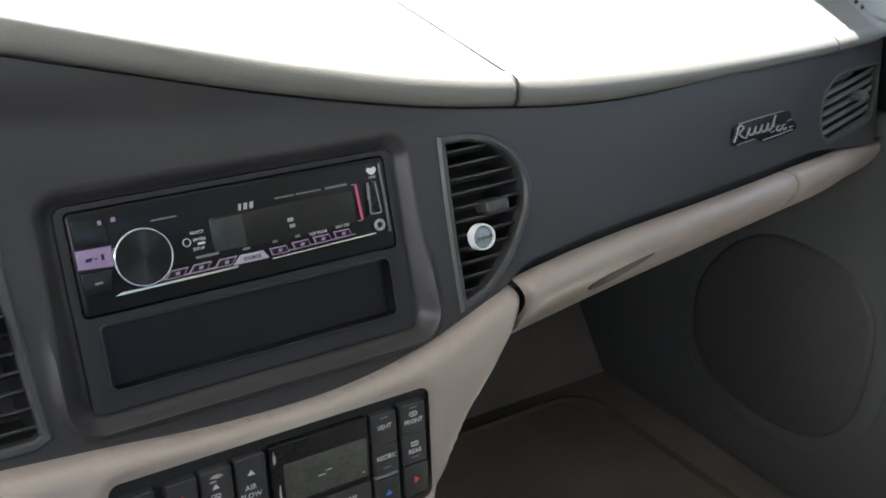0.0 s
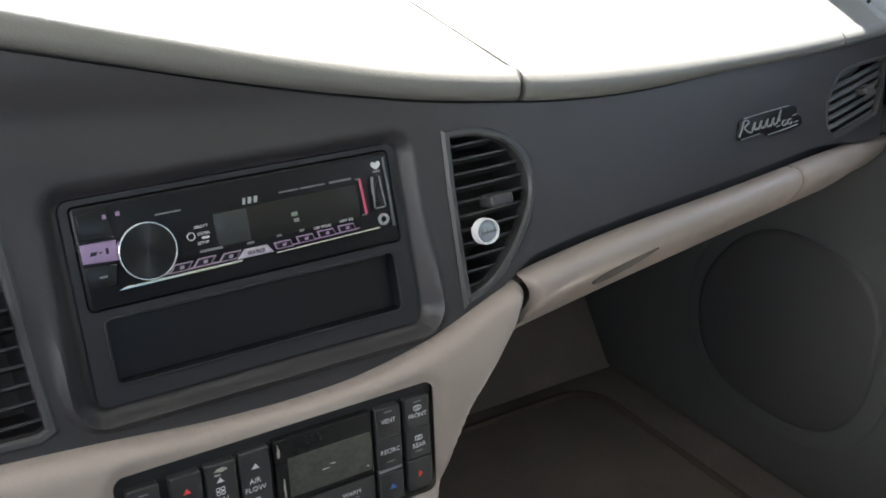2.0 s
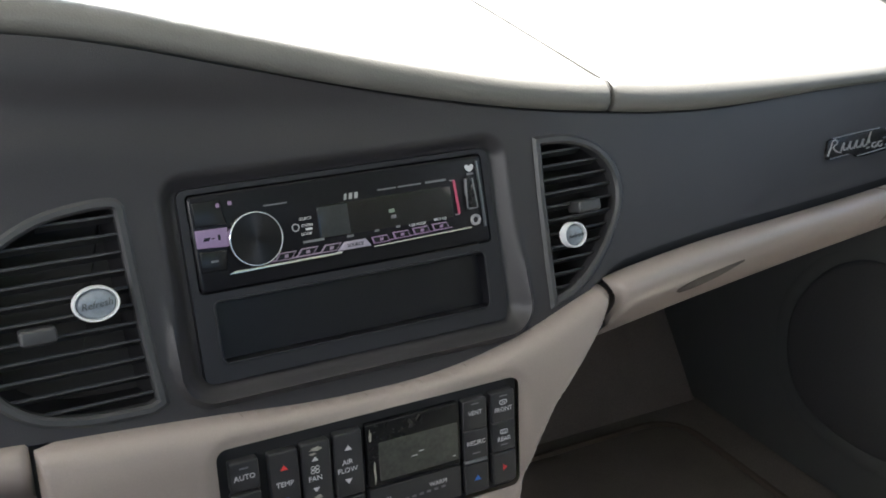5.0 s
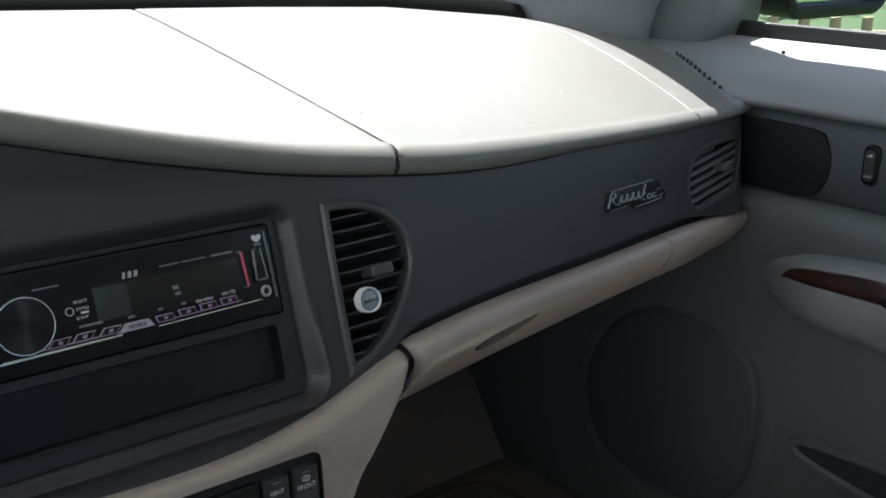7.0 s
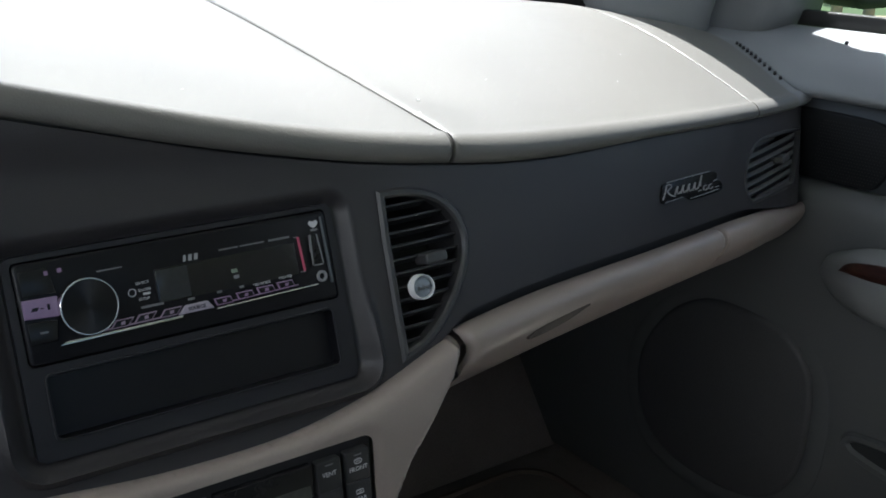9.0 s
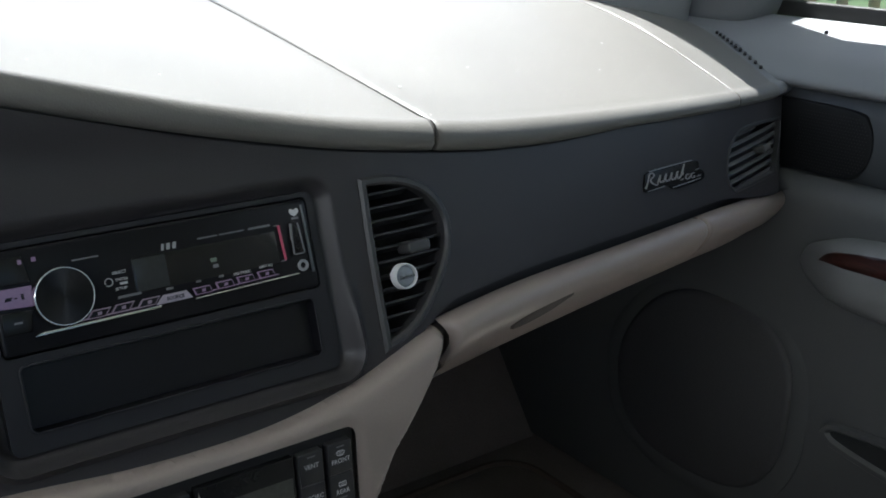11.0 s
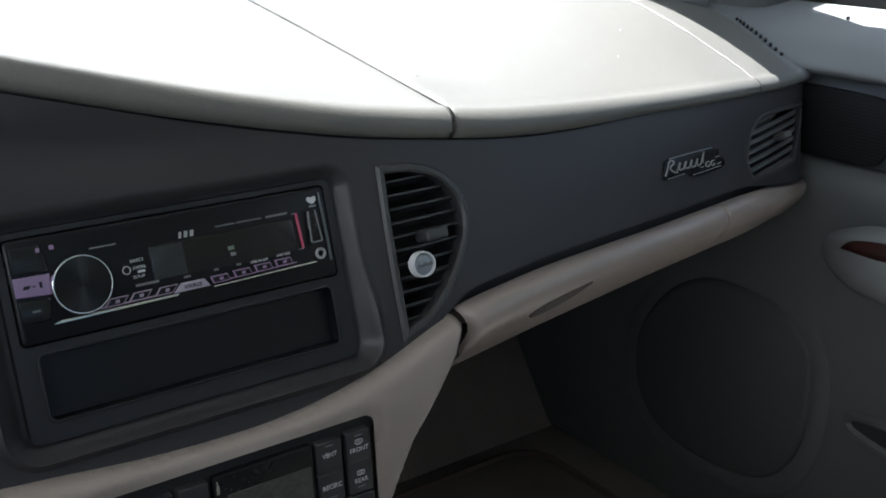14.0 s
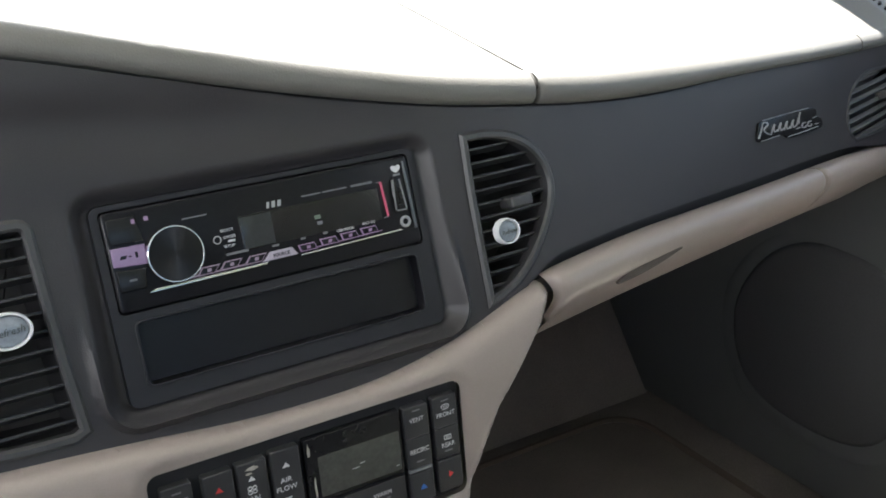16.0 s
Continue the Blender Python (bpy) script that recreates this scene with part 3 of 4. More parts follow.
# armrest with burl inlay
arm_top = spline([(0.092, 0.424), (0.082, 0.440), (0.058, 0.453), (0.02, 0.464), (-0.08, 0.473), (-0.2, 0.476), (-0.45, 0.476), (-0.7, 0.476)], 8)
arm_low = spline([(0.092, 0.418), (0.083, 0.404), (0.058, 0.391), (0.01, 0.385), (-0.073, 0.381), (-0.2, 0.380), (-0.45, 0.380), (-0.7, 0.380)], 8)
rings = []
for (y, zt), (y2, zb) in zip(arm_top, arm_low):
    out = 0.050 * smooth(0.096, 0.0, y) ** 0.6
    mid = (zt + zb) / 2
    h = (zt - zb) / 2
    rings.append([Vector((0.725, y, zt - 0.002)), Vector((0.712 - out * 0.55, y, zt)), Vector((0.712 - out * 0.85, y, zt - 0.14 * h)), Vector((0.712 - out, y, zt - 0.45 * h)),
                  Vector((0.712 - out * 0.98, y, mid)), Vector((0.712 - out * 0.80, y, mid - 0.5 * h)), Vector((0.712 - out * 0.4, y, mid - 0.85 * h)), Vector((0.725, y2, zb))])
part("armrest", loft(bmesh.new(), rings, closed=False), SILL, door, "pale slate padded armrest")


def on_arm(y, z, d):
    zt, zb = along(arm_top[::-1], y), along(arm_low[::-1], y)
    h = (zt - zb) / 2
    f = along([(0.0, 0.55), (0.14, 0.85), (0.45, 1.0), (1.0, 0.98), (1.5, 0.80), (1.85, 0.40)], (zt - z) / h)
    return Vector((0.712 - 0.050 * smooth(0.096, 0.0, y) ** 0.6 * f - d, y, z))


INLAY_TOP = spline([(0.053, 0.4375), (0.042, 0.4490), (0.019, 0.4575), (-0.021, 0.4640), (-0.084, 0.4675), (-0.3, 0.4690), (-0.6, 0.469)], 6)
INLAY_LOW = spline([(0.053, 0.4365), (0.030, 0.4400), (0.002, 0.4420), (-0.03, 0.4425), (-0.093, 0.4430), (-0.3, 0.4430), (-0.6, 0.443)], 6)
rings = []
for k in range(41):
    y = 0.0529 - 0.64 * (k / 40) ** 1.6
    hi, lo = along(INLAY_TOP[::-1], y), along(INLAY_LOW[::-1], y)
    rings.append([on_arm(y, lo + (hi - lo) * j / 9, -0.002 if j in (0, 9) else 0.0006) for j in range(10)])
part("wood_inlay", loft(bmesh.new(), rings, closed=False), WOOD, door, "glossy dark red burl wood inlay")
sw = part("window_switch", prism(bmesh.new(), oval(0.080, 0.450, 0.018, 0.0065), 0.002, 0.005, 0.002, lambda u, v, d: on_arm(-u, v, d)), BLACK, door, "black window switch")
part("rocker", box((on_arm(-0.080, 0.452, 0.006)), (0.006, 0.016, 0.007), 0.002), CHROME, sw)

# map pocket: a raised rim round a flat sheet, coloured dark for its shade
pk = spline([(0.047, 0.238), (0.042, 0.248), (0.028, 0.254), (-0.02, 0.258), (-0.1, 0.261), (-0.3, 0.262), (-0.58, 0.262), (-0.60, 0.225), (-0.58, 0.19), (-0.3, 0.196), (-0.1, 0.207), (-0.02, 0.214), (0.028, 0.222), (0.042, 0.229)], 5, closed=True)
pkp = [(-y, z) for y, z in pk]
part("pocket_rim", ring(bmesh.new(), inset(pkp, -0.011), pkp, -0.03, 0.0052, 0.0035, lambda u, v, d: Vector((0.722 - d, -u, v))), DOOR, door, "slate map pocket rim")
part("pocket_shade", prism(bmesh.new(), pkp, -0.01, 0.001, 0, lambda u, v, d: Vector((0.722 - d, -u, v))), mat("shaded_pocket_vinyl", (0.032, 0.035, 0.039), 0.6), door, "flat sheet darkened like the shaded inside of a map pocket")

# big round speaker cover low in the door's front corner
sp = thing("door_speaker", "large round dark speaker cover low in the door", "speaker grille")
spo = spline([(-0.086, 0.235), (-0.092, 0.295), (-0.128, 0.332), (-0.185, 0.343), (-0.245, 0.337), (-0.300, 0.300), (-0.338, 0.235), (-0.335, 0.165), (-0.295, 0.118), (-0.215, 0.104), (-0.135, 0.120), (-0.095, 0.170)], 5, closed=True)
part("cover", prism(bmesh.new(), spo, -0.01, 0.0065, 0.0062, lambda u, v, d: Vector((0.722 - d, -u, v))), GRILLE, sp)
part("rim", ring(bmesh.new(), inset(spo, -0.022), inset(spo, 0.002), -0.01, 0.0020, 0.0019, lambda u, v, d: Vector((0.722 - d, -u, v))), DOOR, sp)

# sail cover, pillar, window line
sail = spline([(0.410, 0.636), (0.33, 0.626), (0.285, 0.629), (0.260, 0.650), (0.252, 0.70), (0.275, 0.78), (0.32, 0.84), (0.40, 0.78), (0.412, 0.70)], 5, closed=True)
part("sail_cover", prism(bmesh.new(), [(-y, z) for y, z in sail], -0.02, 0.072, 0.022, lambda u, v, d: Vector((0.872 - d, -u, v))), DOOR, door, "slate mirror corner cover")
part("window_seal", box((0.864, -0.15, 0.656), (0.014, 1.2, 0.018), 0.003), RUBBER, door)
part("lock_button", box((0.80, 0.155, 0.6415), (0.0035, 0.0035, 0.004), 0.001), RUBBER, door)
fr = bmesh.new()
for (ax, ay, az), (bx, by, bz) in (((0.868, 0.44, 0.655), (0.763, 0.12, 1.10)),):
    loft(fr, [[Vector((x + dx, y + dy, z)) for dx, dy in ((-0.02, -0.045), (0.02, -0.045), (0.02, 0.10), (-0.02, 0.10))] for x, y, z in ((ax, ay, az), (bx, by, bz))], caps=(True, True))
part("window_frame", fr, RUBBER, door, "black window frame")
wp = bmesh.new()
loft(wp, [[Vector((0.868, y, 0.645)), Vector((0.868 - 0.12, y, 1.10))] for y in (0.40, -0.75)], closed=False)
pane = tagged(part("window_2", wp, GLASS, smooth=False), "clear side window glass", "window", kind="structure")
pane.visible_shadow = False

# ---- windscreen and body shell ----
def pillar(name, side):
    """Broad trim that leans back and inwards from the dashboard's corner."""
    rings = []
    for x, y, z in spline([(0.715, 0.405, 0.60), (0.715, 0.392, 0.68), (0.740, 0.335, 0.78), (0.768, 0.16, 0.95), (0.73, 0.0, 1.11)], 4):
        ring_pts = []
        for a in range(16):
            c, s2 = math.cos(a * math.pi / 8), math.sin(a * math.pi / 8)
            ring_pts.append(Vector((side * (x + 0.100 * c * 0.75 + 0.022 * s2 * 0.66), y - 0.100 * c * 0.66 + 0.022 * s2 * 0.75, z)))
        rings.append(ring_pts)
    return tagged(part(name, loft(bmesh.new(), rings, caps=(True, True)), SILL), "slate windscreen pillar trim", "pillar", kind="structure")


pillar("pillar_right", 1)
pillar("pillar_left", -1)
ws = bmesh.new()
rings = []
for k in range(25):
    x = -0.82 + 1.64 * k / 24
    y, z = far_edge(abs(x) if x > 0 else x)
    c = 1 - (x / 0.9) ** 2
    rings.append([Vector((x, y + 0.035, z - 0.005)), Vector((x * 0.93, y * 0.75 + 0.0, z + 0.16)), Vector((x * 0.86, 0.13 + 0.10 * c, 1.10))])
pane = tagged(part("window_1", loft(ws, rings, closed=False), GLASS), "clear curved windscreen glass", "windscreen", kind="structure")
pane.visible_shadow = False
rings = []
for k in range(49):
    x = -0.82 + 1.47 * k / 48
    y, z = far_edge(x)
    rings.append([Vector((x, y - 0.006, z - 0.03)), Vector((x, y - 0.002, z + 0.004)), Vector((x, y + 0.012, z + 0.018)), Vector((x, y + 0.05, z + 0.016)), Vector((x, y + 0.07, z - 0.03)), Vector((x, 0.80, z - 0.06))])
tagged(part("cowl", loft(bmesh.new(), rings, closed=False), mat("matte_black_seal", (0.006, 0.006, 0.006), 0.9, spec=0.05)), "black seal and cowl at the windscreen base", "cowl", kind="structure")
plain("ceiling", (0, -0.670, 1.125), (1.5, 1.81, 0.05), LINER, "grey cloth headliner", "headliner", 0.015)
plain("wall_rear", (0, -1.5, 0.40), (1.7, 0.06, 0.80), DOOR, "slate grey trim behind the cabin", "rear trim")
plain("wall_left", (-0.80, -0.45, 0.33), (0.08, 1.9, 0.66), DOOR, "slate grey driver's door", "car door")
plain("wall_right", (0.80, -1.2, 0.33), (0.08, 0.6, 0.66), DOOR, "slate grey rear door", "car door")
plain("pillar_middle_right", (0.79, -0.80, 0.87), (0.06, 0.12, 0.46), LINER, "grey pillar between the doors", "pillar", 0.015)
plain("pillar_middle_left", (-0.79, -0.80, 0.87), (0.06, 0.12, 0.46), LINER, "grey pillar between the doors", "pillar", 0.015)

# ---- seat ----
seat = thing("passenger_seat", "cream leather front passenger seat with stitched edge", "car seat")
bm = bmesh.new()
rings = []
for k, (o, z) in enumerate(((0.0, 0.10), (0.0, 0.22), (0.004, 0.262), (0.014, 0.288), (0.032, 0.302), (0.06, 0.308), (0.12, 0.305))):
    poly = inset(rounded(0.17, 0.655, -0.66, -0.095, 0.10, 8), o)
    rings.append([Vector((u, v, z - 0.08 * max(0, -(v + 0.095)) )) for u, v in poly])
loft(bm, rings, caps=(False, True))
part("cushion", bm, LEATHER, seat)
bm = bmesh.new()
poly = inset(rounded(0.17, 0.655, -0.66, -0.095, 0.10, 40), 0.045)
for i in range(0, len(poly), 1):
    u, v = poly[i]
    rbox(bm, (u, v, 0.3065 - 0.08 * max(0, -(v + 0.095))), (0.0035, 0.0012, 0.001))
tagged(part("stitching", bm, THREAD, seat, smooth=False), kind="stuff")
part("backrest", box((0.41, -0.74, 0.58), (0.48, 0.16, 0.66), 0.06, seg=4), LEATHER, seat)

# floor mat
mat_ob = thing("floor_mat", "dark brown carpet mat in the footwell", "floor mat")
part("mat", prism(bmesh.new(), rounded(0.20, 0.66, 0.0, 0.47, 0.06), 0.016, 0.026, 0.004), MATCLOTH, mat_ob)
part("binding", ring(bmesh.new(), rounded(0.197, 0.663, -0.003, 0.473, 0.06), rounded(0.209, 0.651, 0.009, 0.461, 0.05), 0.016, 0.030, 0.003), mat("mat_binding", (0.13, 0.105, 0.09), 0.9), mat_ob)

# ---- outside ----
g = bmesh.new()
loft(g, [[Vector((x, y, -0.32)) for x in (-400, 400)] for y in (-400, 400)], closed=False)
tagged(part("ground", g, GRASS, smooth=False), "green mown lawn", "lawn", kind="structure")


# specks of dust on the dash top
random.seed(11)
for x, y in ((0.209, 0.095), (0.437, 0.128), (0.036, 0.093), (0.303, 0.139), (0.12, 0.20), (0.37, 0.26), (0.50, 0.19)):
    zl = F(x, V(along(PAD_LINE, x)), 0)
    yf, zf = far_edge(x)
    p = pad_point(x, (y - zl.y - 0.005) / (yf - zl.y - 0.005))
    r = 0.0013 if x == 0.209 else 0.0008
    bm = bmesh.new()
    bmesh.ops.create_icosphere(bm, subdivisions=1, radius=r)
    for v in bm.verts:
        v.co = Vector((v.co.x * random.uniform(0.7, 1.5), v.co.y * random.uniform(0.6, 1.2), v.co.z * 0.35))
    bm.transform(Matrix.Translation(p + Vector((0, 0, 0.0014))))
    tagged(part("dust_speck", bm, WHITE), "tiny white speck of lint on the dash top", "lint", group="specks of lint")

# timber and shrubs beyond the side window
fence = thing("garden_fence", "low pale timber fence beyond the lawn", "fence", Matrix.Translation((7.6, 4.2, -0.32)))
random.seed(5)
for k in range(26):
    t = -3.0 + k * 0.24
    part("board", box((t * 0.55, -t * 0.83, 0.23), (0.13, 0.03, 0.42 + random.uniform(-0.02, 0.03)), 0.006, Matrix.Rotation(0, 4, "Z")), TIMBER, fence)
part("rail", rbox(bmesh.new(), (0, 0, 0), (6.4, 0.05, 0.07), 0.008, Matrix.Translation((0.03, 0.1, 0.30)) @ Matrix.Rotation(math.atan2(-0.83, 0.55), 4, "Z")), TIMBER, fence)
mirror = thing("door_mirror", "black outside mirror housing on the door", "car mirror", Matrix.Translation((1.02, 0.27, 0.735)))
part("housing", loft(bmesh.new(), [[(u, y, v) for u, v in inset(rounded(-0.125, 0.115, -0.070, 0.070, 0.035, 6), o)] for y, o in ((-0.050, 0.006), (-0.046, 0.0), (0.0, 0.002), (0.035, 0.014), (0.055, 0.035))], caps=(False, True)), RUBBER, mirror)
part("lip", ring(bmesh.new(), inset(rounded(-0.125, 0.115, -0.070, 0.070, 0.035, 6), 0.004), inset(rounded(-0.125, 0.115, -0.070, 0.070, 0.035, 6), 0.016), 0.030, 0.052, 0.002, lambda u, v, d: (u, -d, v)), RUBBER, mirror)
part("arm", box((-0.125, 0.03, -0.045), (0.07, 0.05, 0.04), 0.012), RUBBER, mirror)
part("mirror_glass", prism(bmesh.new(), inset(rounded(-0.125, 0.115, -0.070, 0.070, 0.035, 6), 0.014), 0.034, 0.040, 0.001, lambda u, v, d: (u, -d, v), back=True), mat("mirror_silver", (0.85, 0.87, 0.86), 0.02, metal=1.0, vary=0.0), mirror, "silvered mirror glass")


def shrub(x, y, r, h, n, seed):
    random.seed(seed)
    ob = thing("shrub", "leafy green garden shrub", "shrub", Matrix.Translation((x, y, -0.32)), group="garden shrubs")
    bm = bmesh.new()
    for _ in range(n):
        a, b, c = random.uniform(0, 6.283), random.uniform(-0.2, 1), random.uniform(0.55, 1) ** 0.5
        p = Vector((r * c * math.cos(a) * math.sqrt(max(0, 1 - b * b)), r * c * math.sin(a) * math.sqrt(max(0, 1 - b * b)), h * (0.45 + 0.5 * b * c)))
        m = Matrix.Translation(p) @ Euler([random.uniform(0, 3.1) for _ in range(3)]).to_matrix().to_4x4()
        s = random.uniform(0.05, 0.11)
        q = [bm.verts.new(m @ Vector(k)) for k in ((-s, 0, 0), (0, -s * 0.45, s * 0.1), (s, 0, 0), (0, s * 0.45, s * 0.1))]
        bm.faces.new(q)
    part("crown", bm, LEAF, ob, smooth=False)
    part("trunk", loft(bmesh.new(), [[(0.06 * k * math.cos(a), 0.06 * k * math.sin(a), z) for a in (0, 1.26, 2.51, 3.77, 5.03)] for k, z in ((1, 0), (0.7, h * 0.3), (0.3, h * 0.6))]), BARK, ob)


for k, (x, y, r, h) in enumerate(((7.4, 7.8, 2.0, 5.2), (13, 9, 1.5, 2.4), (15, 6, 1.8, 2.8), (16.5, 10, 2.0, 3.2), (17, 3, 1.8, 2.6), (9, 16, 1.8, 2.6), (12.5, 13.5, 1.7, 2.8))):
    shrub(x, y, r, h, 2600 if h > 4 else 900, 20 + k)


# ---- air vents ----
def span(poly, v):
    us = []
    for (u1, v1), (u2, v2) in zip(poly, poly[1:] + poly[:1]):
        if (v1 > v) != (v2 > v):
            us.append(u1 + (u2 - u1) * (v - v1) / (v2 - v1))
    return (min(us), max(us)) if len(us) > 1 else None


def vent(outline, rows, tab, label, rim=0.0045, deep=0.035, tilt=0.0, width=0.012, raised=0.0022, blade=BEZEL, tall=0.85):
    cu, cv = sum(p[0] for p in outline) / len(outline), sum(p[1] for p in outline) / len(outline)
    loc = F(cu, cv, 0)
    ob = thing("air_vent", label, "air vent", Matrix.Translation(loc), group="dashboard air vents")

    def w(u, v, d):
        return F(u, v, d + fascia_relief(u, v) * 0.3) - loc
    outer, inner = inset(outline, -0.0012), inset(outline, rim)
    part("frame", ring(bmesh.new(), outer, inner, -0.008, raised, 0.0016, w), BEZEL, ob)
    bm = loft(bmesh.new(), [[w(u, v, -0.006) for u, v in inset(outline, rim - 0.001)], [w(u, v, -deep) for u, v in inset(outline, rim + 0.004)]], caps=(False, True))
    part("duct", bm, DEEP, ob)
    for k in range(rows[0]):
        v = rows[1] + (rows[2] - rows[1]) * k / (rows[0] - 1)
        s = span(inset(outline, rim - 0.0005), v)
        if not s:
            continue
        bm = bmesh.new()
        rings = []
        for j in range(7):
            u = s[0] + (s[1] - s[0]) * j / 6
            vv = v + tilt * (u - cu)
            rings.append([w(u, vv + h * tall, d) for d, h in ((-0.0045, -0.0007), (-0.0036, -0.0011), (-width, -0.0045), (-width, -0.0030), (-0.0036, 0.0009), (-0.0045, 0.0006))])
        loft(bm, rings, caps=(True, True))
        part("slat", bm, blade, ob)
    u, v, a, b = tab
    part("tab", prism(bmesh.new(), rounded(u - a, u + a, v - b, v + b, 0.0022), -0.008, 0.006, 0.0018, w), blade, ob, "ribbed thumb tab")
    return ob


vent(MID_VENT, (11, -0.0315, 0.0535), (0.1585, 0.0165, 0.0085, 0.0038), "D-shaped charcoal air vent with horizontal slats")
vent(LEFT_VENT, (11, -0.040, 0.0545), (-0.173, 0.0005, 0.009, 0.0042), "large D-shaped charcoal air vent with horizontal slats")
vent(END_VENT, (7, -0.0268, 0.0200), (0.636, -0.003, 0.010, 0.0034), "slanted grey air vent at the dashboard's end", rim=0.003, raised=0.001, width=0.016, tall=2.1, blade=mat("grey_vent_plastic", (0.085, 0.083, 0.083), 0.5))


def freshener(u, v, rx, ry, d, label, size):
    ob = thing("air_freshener", label, "air freshener", Matrix.Translation(F(u, v, 0)) @ MF.to_3x3().to_4x4(), group="clip-on air fresheners")
    shell = oval(0, 0, rx, ry, 48)
    part("rim", ring(bmesh.new(), shell, oval(0, 0, rx * 0.85, ry * 0.84, 48), d - 0.006, d, 0.002), WHITE, ob, "white plastic rim")
    rings = [[(p[0] * k, p[1] * k, d - 0.0025 + 0.0022 * math.sqrt(max(0, 1 - (k / 0.83) ** 2))) for p in shell] for k in (0.83, 0.78, 0.65, 0.45, 0.2)]
    part("gel", loft(bmesh.new(), rings, caps=(False, True)), GEL, ob, "translucent grey gel")
    lettering("Refresh", size, 0, -0.0003, d + 0.0001, mat("dark_print", (0.05, 0.055, 0.05), 0.6), ob, shear=0.25, turn=4)
    part("clip", box((0, 0, d - 0.011), (0.004, 0.005, 0.012), 0.001), WHITE, ob)
    return ob


freshener(-0.1438, 0.012, 0.0118, 0.0092, 0.010, "oval white air freshener with grey gel, clipped to a vent", 0.0051)
freshener(0.1400, 0.001, 0.0082, 0.0080, 0.013, "small round white air freshener with bluish gel, clipped to a vent", 0.0036)

# ---- badge (lettered names drawn as plain strokes) ----
bl = F(0.442, 0.012, 0)
sl = math.atan2(sweep_back(0.48) - sweep_back(0.40), 0.08)
badge = thing("dashboard_badge", "small chrome script badge on a dark backing plate", "badge", Matrix.Translation(bl) @ Matrix.Rotation(sl, 4, "Z") @ MF.to_3x3().to_4x4())
plate = spline([(-0.043, -0.0030), (-0.0395, 0.0030), (-0.033, 0.0072), (0.008, 0.0052), (0.0475, 0.0022), (0.0490, -0.0050), (0.0555, -0.0085), (0.0535, -0.0150), (0.028, -0.0150), (0.001, -0.0132), (-0.008, -0.0090), (-0.040, -0.0078)], 3, closed=True)[::-1]
part("backing", prism(bmesh.new(), plate, -0.002, 0.0018, 0.0006), BLACK, badge, "black backing plate")


def stroke(pts, w, parent, name="chrome_stroke"):
    """A thin raised line through pts."""
    ps = [Vector((u * 1.12, v * 0.92 - 0.085 * u - 0.0032)) for u, v in spline(pts, 5)]
    rings = []
    for i, p in enumerate(ps):
        t = (ps[min(i + 1, len(ps) - 1)] - ps[max(i - 1, 0)]).normalized()
        n = Vector((-t.y, t.x)) * w / 2
        rings.append([(p.x - n.x, p.y - n.y, 0.0017), (p.x - n.x * 0.5, p.y - n.y * 0.5, 0.0028), (p.x + n.x * 0.5, p.y + n.y * 0.5, 0.0028), (p.x + n.x, p.y + n.y, 0.0017)])
    return part(name, loft(bmesh.new(), rings, closed=False), SATIN, parent)


stroke([(-0.030, 0.0088), (0.0, 0.0100), (0.0335, 0.0108)], 0.0008, badge)
# a slanted run of thin loops stands for the script
stroke([(-0.0385, -0.0050), (-0.0335, 0.0010), (-0.0300, 0.0062), (-0.0255, 0.0070), (-0.0240, 0.0045), (-0.0300, 0.0012), (-0.0265, -0.0025), (-0.0215, -0.0040)], 0.0011, badge, "script_stroke")
for k in range(4):
    a = -0.0215 + 0.0085 * k
    stroke([(a, -0.0030), (a + 0.0040, 0.0020), (a + 0.0062, 0.0036), (a + 0.0040, 0.0), (a + 0.0048, -0.0028), (a + 0.0085, -0.0014)], 0.0010, badge, "script_stroke")
stroke([(0.0125, -0.0020), (0.0190, 0.0060), (0.0215, 0.0088), (0.0180, 0.0040), (0.0165, -0.0008)], 0.0010, badge, "script_stroke")
for a in (0.0195, 0.0275):
    stroke([(a + 0.0062, -0.0010), (a + 0.0025, -0.0012), (a + 0.0005, -0.0040), (a + 0.0045, -0.0052), (a + 0.0060, -0.0034)], 0.0010, badge, "small_stroke")
for a, b in ((0.0110, 0.0165), (0.0370, 0.0430)):
    stroke([(a, -0.0048), (b, -0.0042)], 0.0008, badge, "dash_stroke")
stroke([(0.0360, 0.0012), (0.0425, 0.0020)], 0.0008, badge, "dash_stroke")
stroke([(-0.037, -0.0078), (-0.022, -0.0070), (-0.012, -0.0065)], 0.0007, badge)
stroke([(-0.002, -0.0095), (0.020, -0.0085), (0.042, -0.0070)], 0.0007, badge)

# ---- radio with its mounting frame ----
BASE = -0.0085
kit = thing("radio_mounting_frame", "matte black radio mounting frame with a shallow empty storage pocket", "mounting frame", MF)
hole_a, hole_b = rounded(-0.0898, 0.0898, 0.0048, 0.0592, 0.003), rounded(-0.0825, 0.0825, -0.0335, -0.0005, 0.003)
plate = cloth(bmesh.new(), rounded(-0.0940, 0.0940, -0.0440, 0.0620, 0.005), [hole_a, hole_b], lambda u, v: BASE + 0.0045, lambda u, v, d: Vector((u, v, d)), 0.02)
KIT = mat("matte_black_frame", (0.021, 0.021, 0.025), 0.4, grain=0.15, scale=1500, spec=0.3)
part("plate", plate, KIT, kit)
